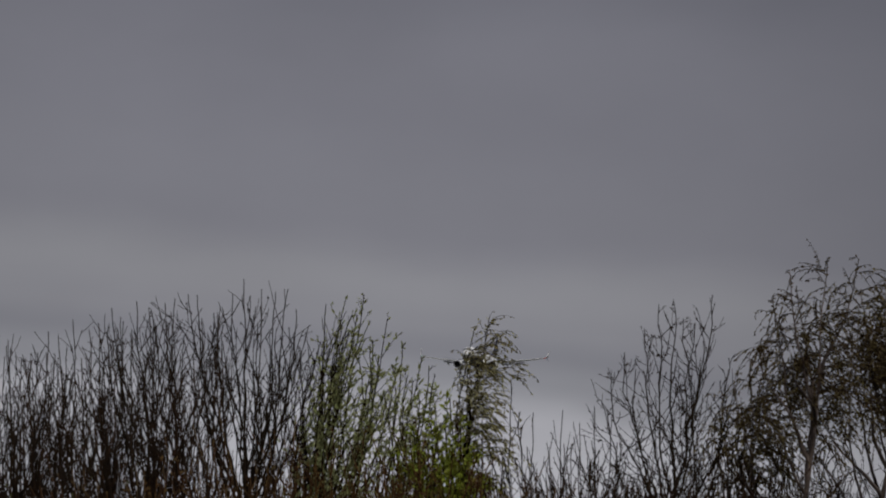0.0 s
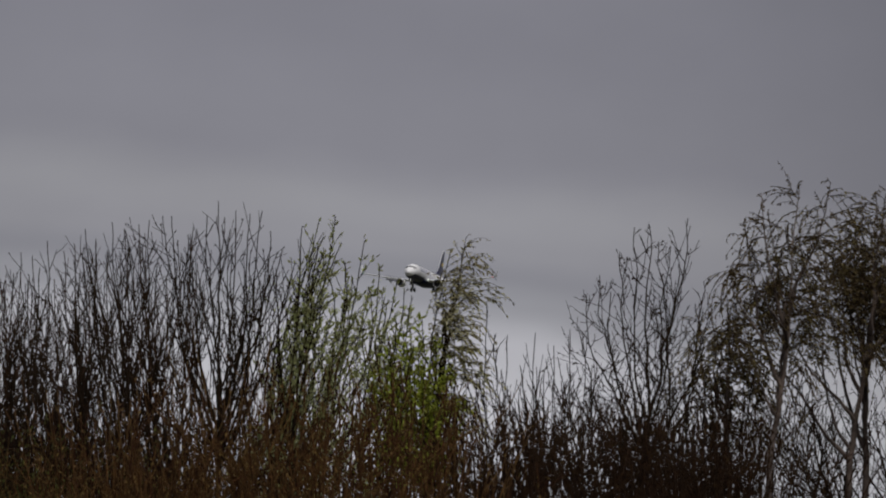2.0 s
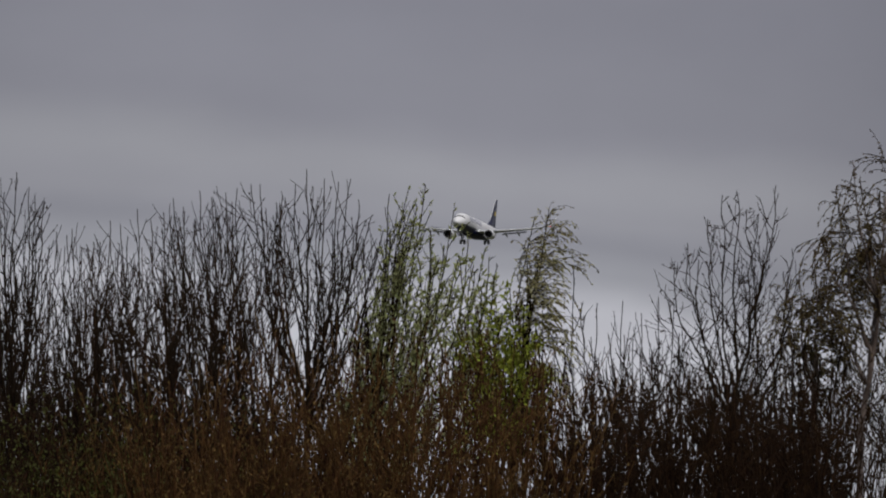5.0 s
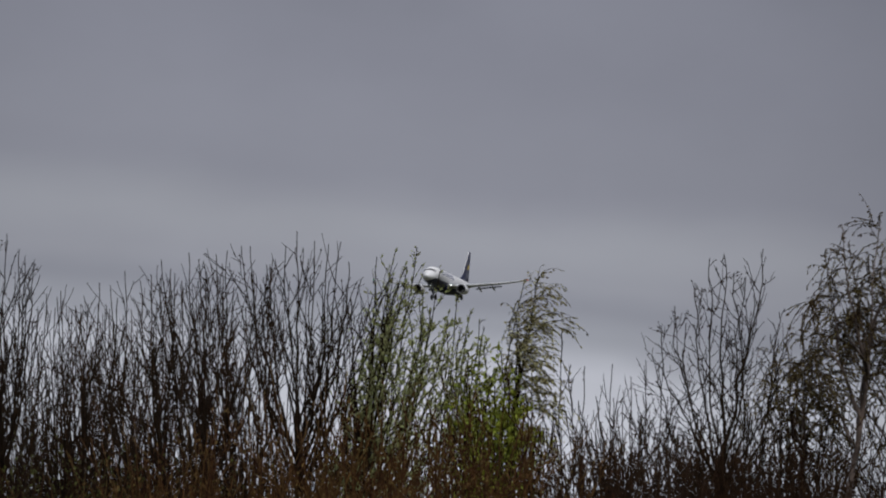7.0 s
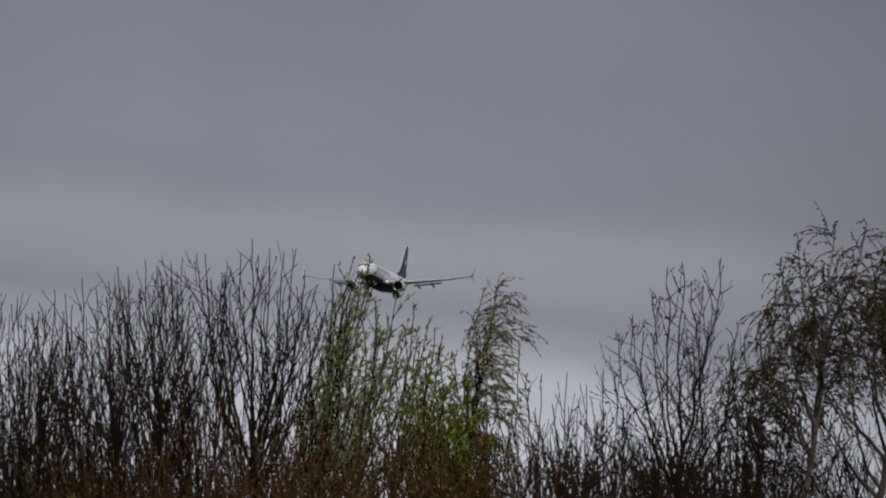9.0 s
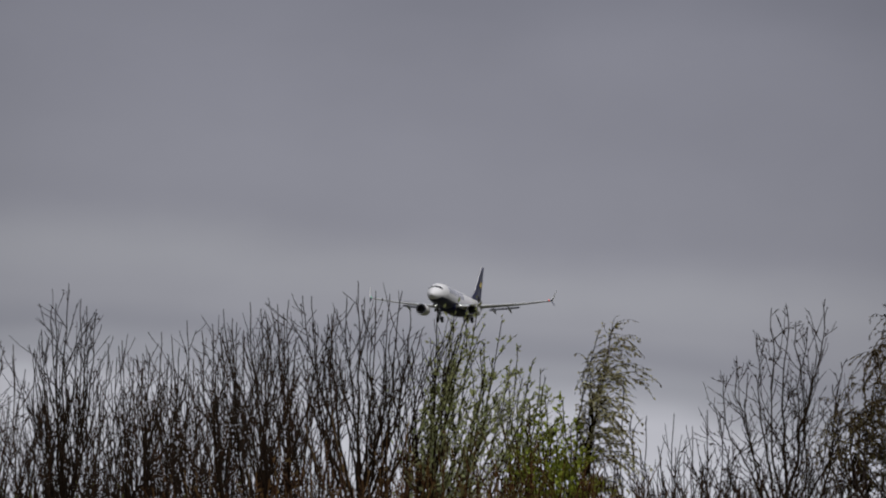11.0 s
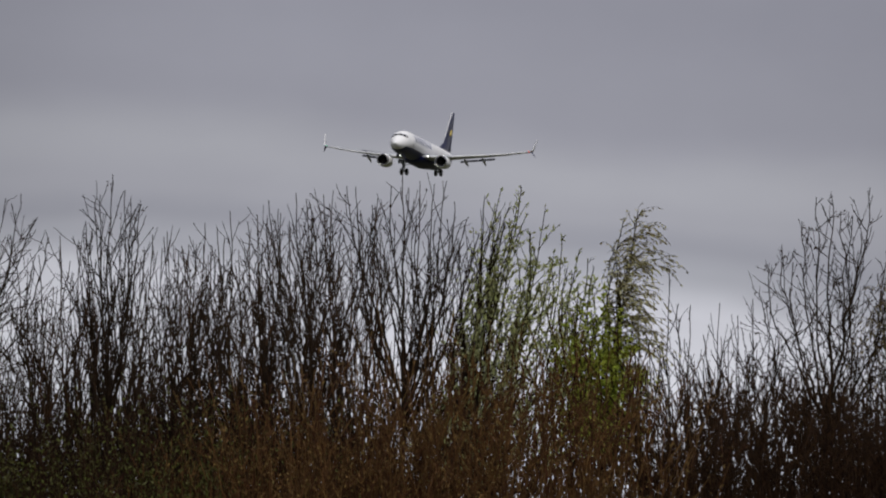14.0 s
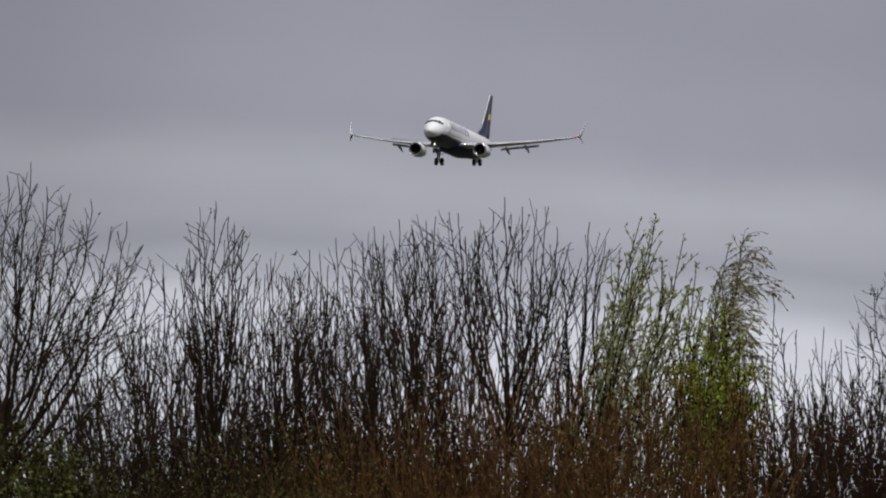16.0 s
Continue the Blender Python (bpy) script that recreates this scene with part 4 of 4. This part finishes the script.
PLANE_ROWS = [
    (0.0, 77.89, 2554.3, 178.86, 14.45, -2.40, -1.93),
    (0.5, 74.91, 2517.9, 175.97, 14.55, -2.40, -2.30),
    (1.0, 71.75, 2481.6, 173.66, 14.65, -2.41, -2.52),
    (1.5, 68.57, 2445.2, 171.71, 14.73, -2.42, -2.62),
    (2.0, 65.46, 2408.8, 169.93, 14.81, -2.42, -2.62),
    (2.5, 62.48, 2372.4, 168.23, 14.88, -2.42, -2.55),
    (3.0, 59.70, 2336.0, 166.51, 14.94, -2.43, -2.42),
    (3.5, 57.10, 2299.5, 164.72, 14.99, -2.44, -2.25),
    (4.0, 54.70, 2263.1, 162.85, 15.04, -2.44, -2.06),
    (4.5, 52.48, 2226.7, 160.89, 15.07, -2.44, -1.86),
    (5.0, 50.42, 2190.3, 158.85, 15.10, -2.45, -1.65),
    (5.5, 48.49, 2153.9, 156.74, 15.12, -2.46, -1.47),
    (6.0, 46.65, 2117.5, 154.60, 15.13, -2.46, -1.31),
    (6.5, 44.87, 2081.1, 152.44, 15.13, -2.46, -1.18),
    (7.0, 43.11, 2044.7, 150.30, 15.12, -2.47, -1.09),
    (7.5, 41.33, 2008.3, 148.18, 15.11, -2.48, -1.04),
    (8.0, 39.52, 1971.9, 146.11, 15.08, -2.48, -1.02),
    (8.5, 37.63, 1935.5, 144.09, 15.05, -2.48, -1.06),
    (9.0, 35.65, 1899.0, 142.14, 15.01, -2.49, -1.13),
    (9.5, 33.58, 1862.6, 140.26, 14.96, -2.50, -1.24),
    (10.0, 31.38, 1826.2, 138.43, 14.90, -2.50, -1.40),
    (10.5, 29.06, 1789.8, 136.67, 14.84, -2.52, -1.58),
    (11.0, 26.64, 1753.3, 134.94, 14.76, -2.53, -1.77),
    (11.5, 24.09, 1716.9, 133.25, 14.68, -2.55, -1.98),
    (12.0, 21.45, 1680.4, 131.58, 14.59, -2.57, -2.19),
    (12.5, 18.74, 1644.0, 129.92, 14.49, -2.58, -2.38),
    (13.0, 15.95, 1607.5, 128.27, 14.38, -2.60, -2.54),
    (13.5, 13.13, 1571.1, 126.61, 14.27, -2.45, -2.66),
    (14.0, 10.29, 1534.6, 124.96, 14.14, -2.30, -2.72),
    (14.5, 7.45, 1498.1, 123.33, 14.01, -2.15, -2.69),
    (15.0, 4.65, 1461.7, 121.76, 13.87, -2.00, -2.55),
    (15.5, 1.89, 1425.2, 120.26, 13.72, -1.85, -2.29),
    (16.0, -0.80, 1388.7, 118.91, 13.56, -1.70, -1.87),
]


def motions():
    # trees rock in the wind; late in the clip a gust bends the leafy ones
    for k, (thing, sway, bend) in enumerate(TREES):
        x, y, z = thing.location
        ph = k * 1.7
        if thing is BENT_BIRCH:
            continue
        walk(thing, [(t, pose(x, y, z, 0.4 * sway * math.sin(2.3 * t + 2 * ph),
                              sway * (0.7 * math.sin(1.7 * t + ph) + 0.5 * math.sin(3.1 * t + 2.3 * ph)) + bend * max(0, t - 14.9) ** 1.3, 0))
                     for t in np.linspace(0, 16, 33)])
    walk(airliner, [(t, pose(x, y, z, bank, pitch, -90 - yaw)) for t, x, y, z, yaw, pitch, bank in PLANE_ROWS])
    # gusts push the leafy birch over: seconds and degrees
    x, y, z = BENT_BIRCH.location
    gusts = [(0.0, 0.15), (0.8, -0.1), (1.5, 0.1), (2.5, 0.5), (3.5, 1.1), (4.2, 0.7), (5.5, -0.2), (7.0, 0.05), (8.0, 0.05), (9.5, 0.5), (11.0, 0.9), (12.5, -0.5), (13.5, -0.9), (14.5, 0.0), (15.0, -0.1), (16.0, -0.35)]
    walk(BENT_BIRCH, [(t, pose(x, y, z, 0, g, 0)) for t, g in gusts])
    # the gull climbs slowly out from behind the tree tops
    walk(bird, [(0.0, pose(-40.0, 1000, 45.0, 0, 0, 35)), (12.0, pose(-19.0, 1000, 65.6, 10, 0, 35)), (15.0, pose(-15.2, 1000, 70.3, -12, 0, 35)), (15.7, pose(-14.8, 1000, 72.1, 14, 0, 35)),
                (15.8, pose(-14.8, 1000, 72.3, -16, 0, 35)), (15.9, pose(-14.8, 1000, 72.5, 10, 0, 35)), (16.0, pose(-14.7, 1000, 72.7, -14, 0, 35))])


motions()
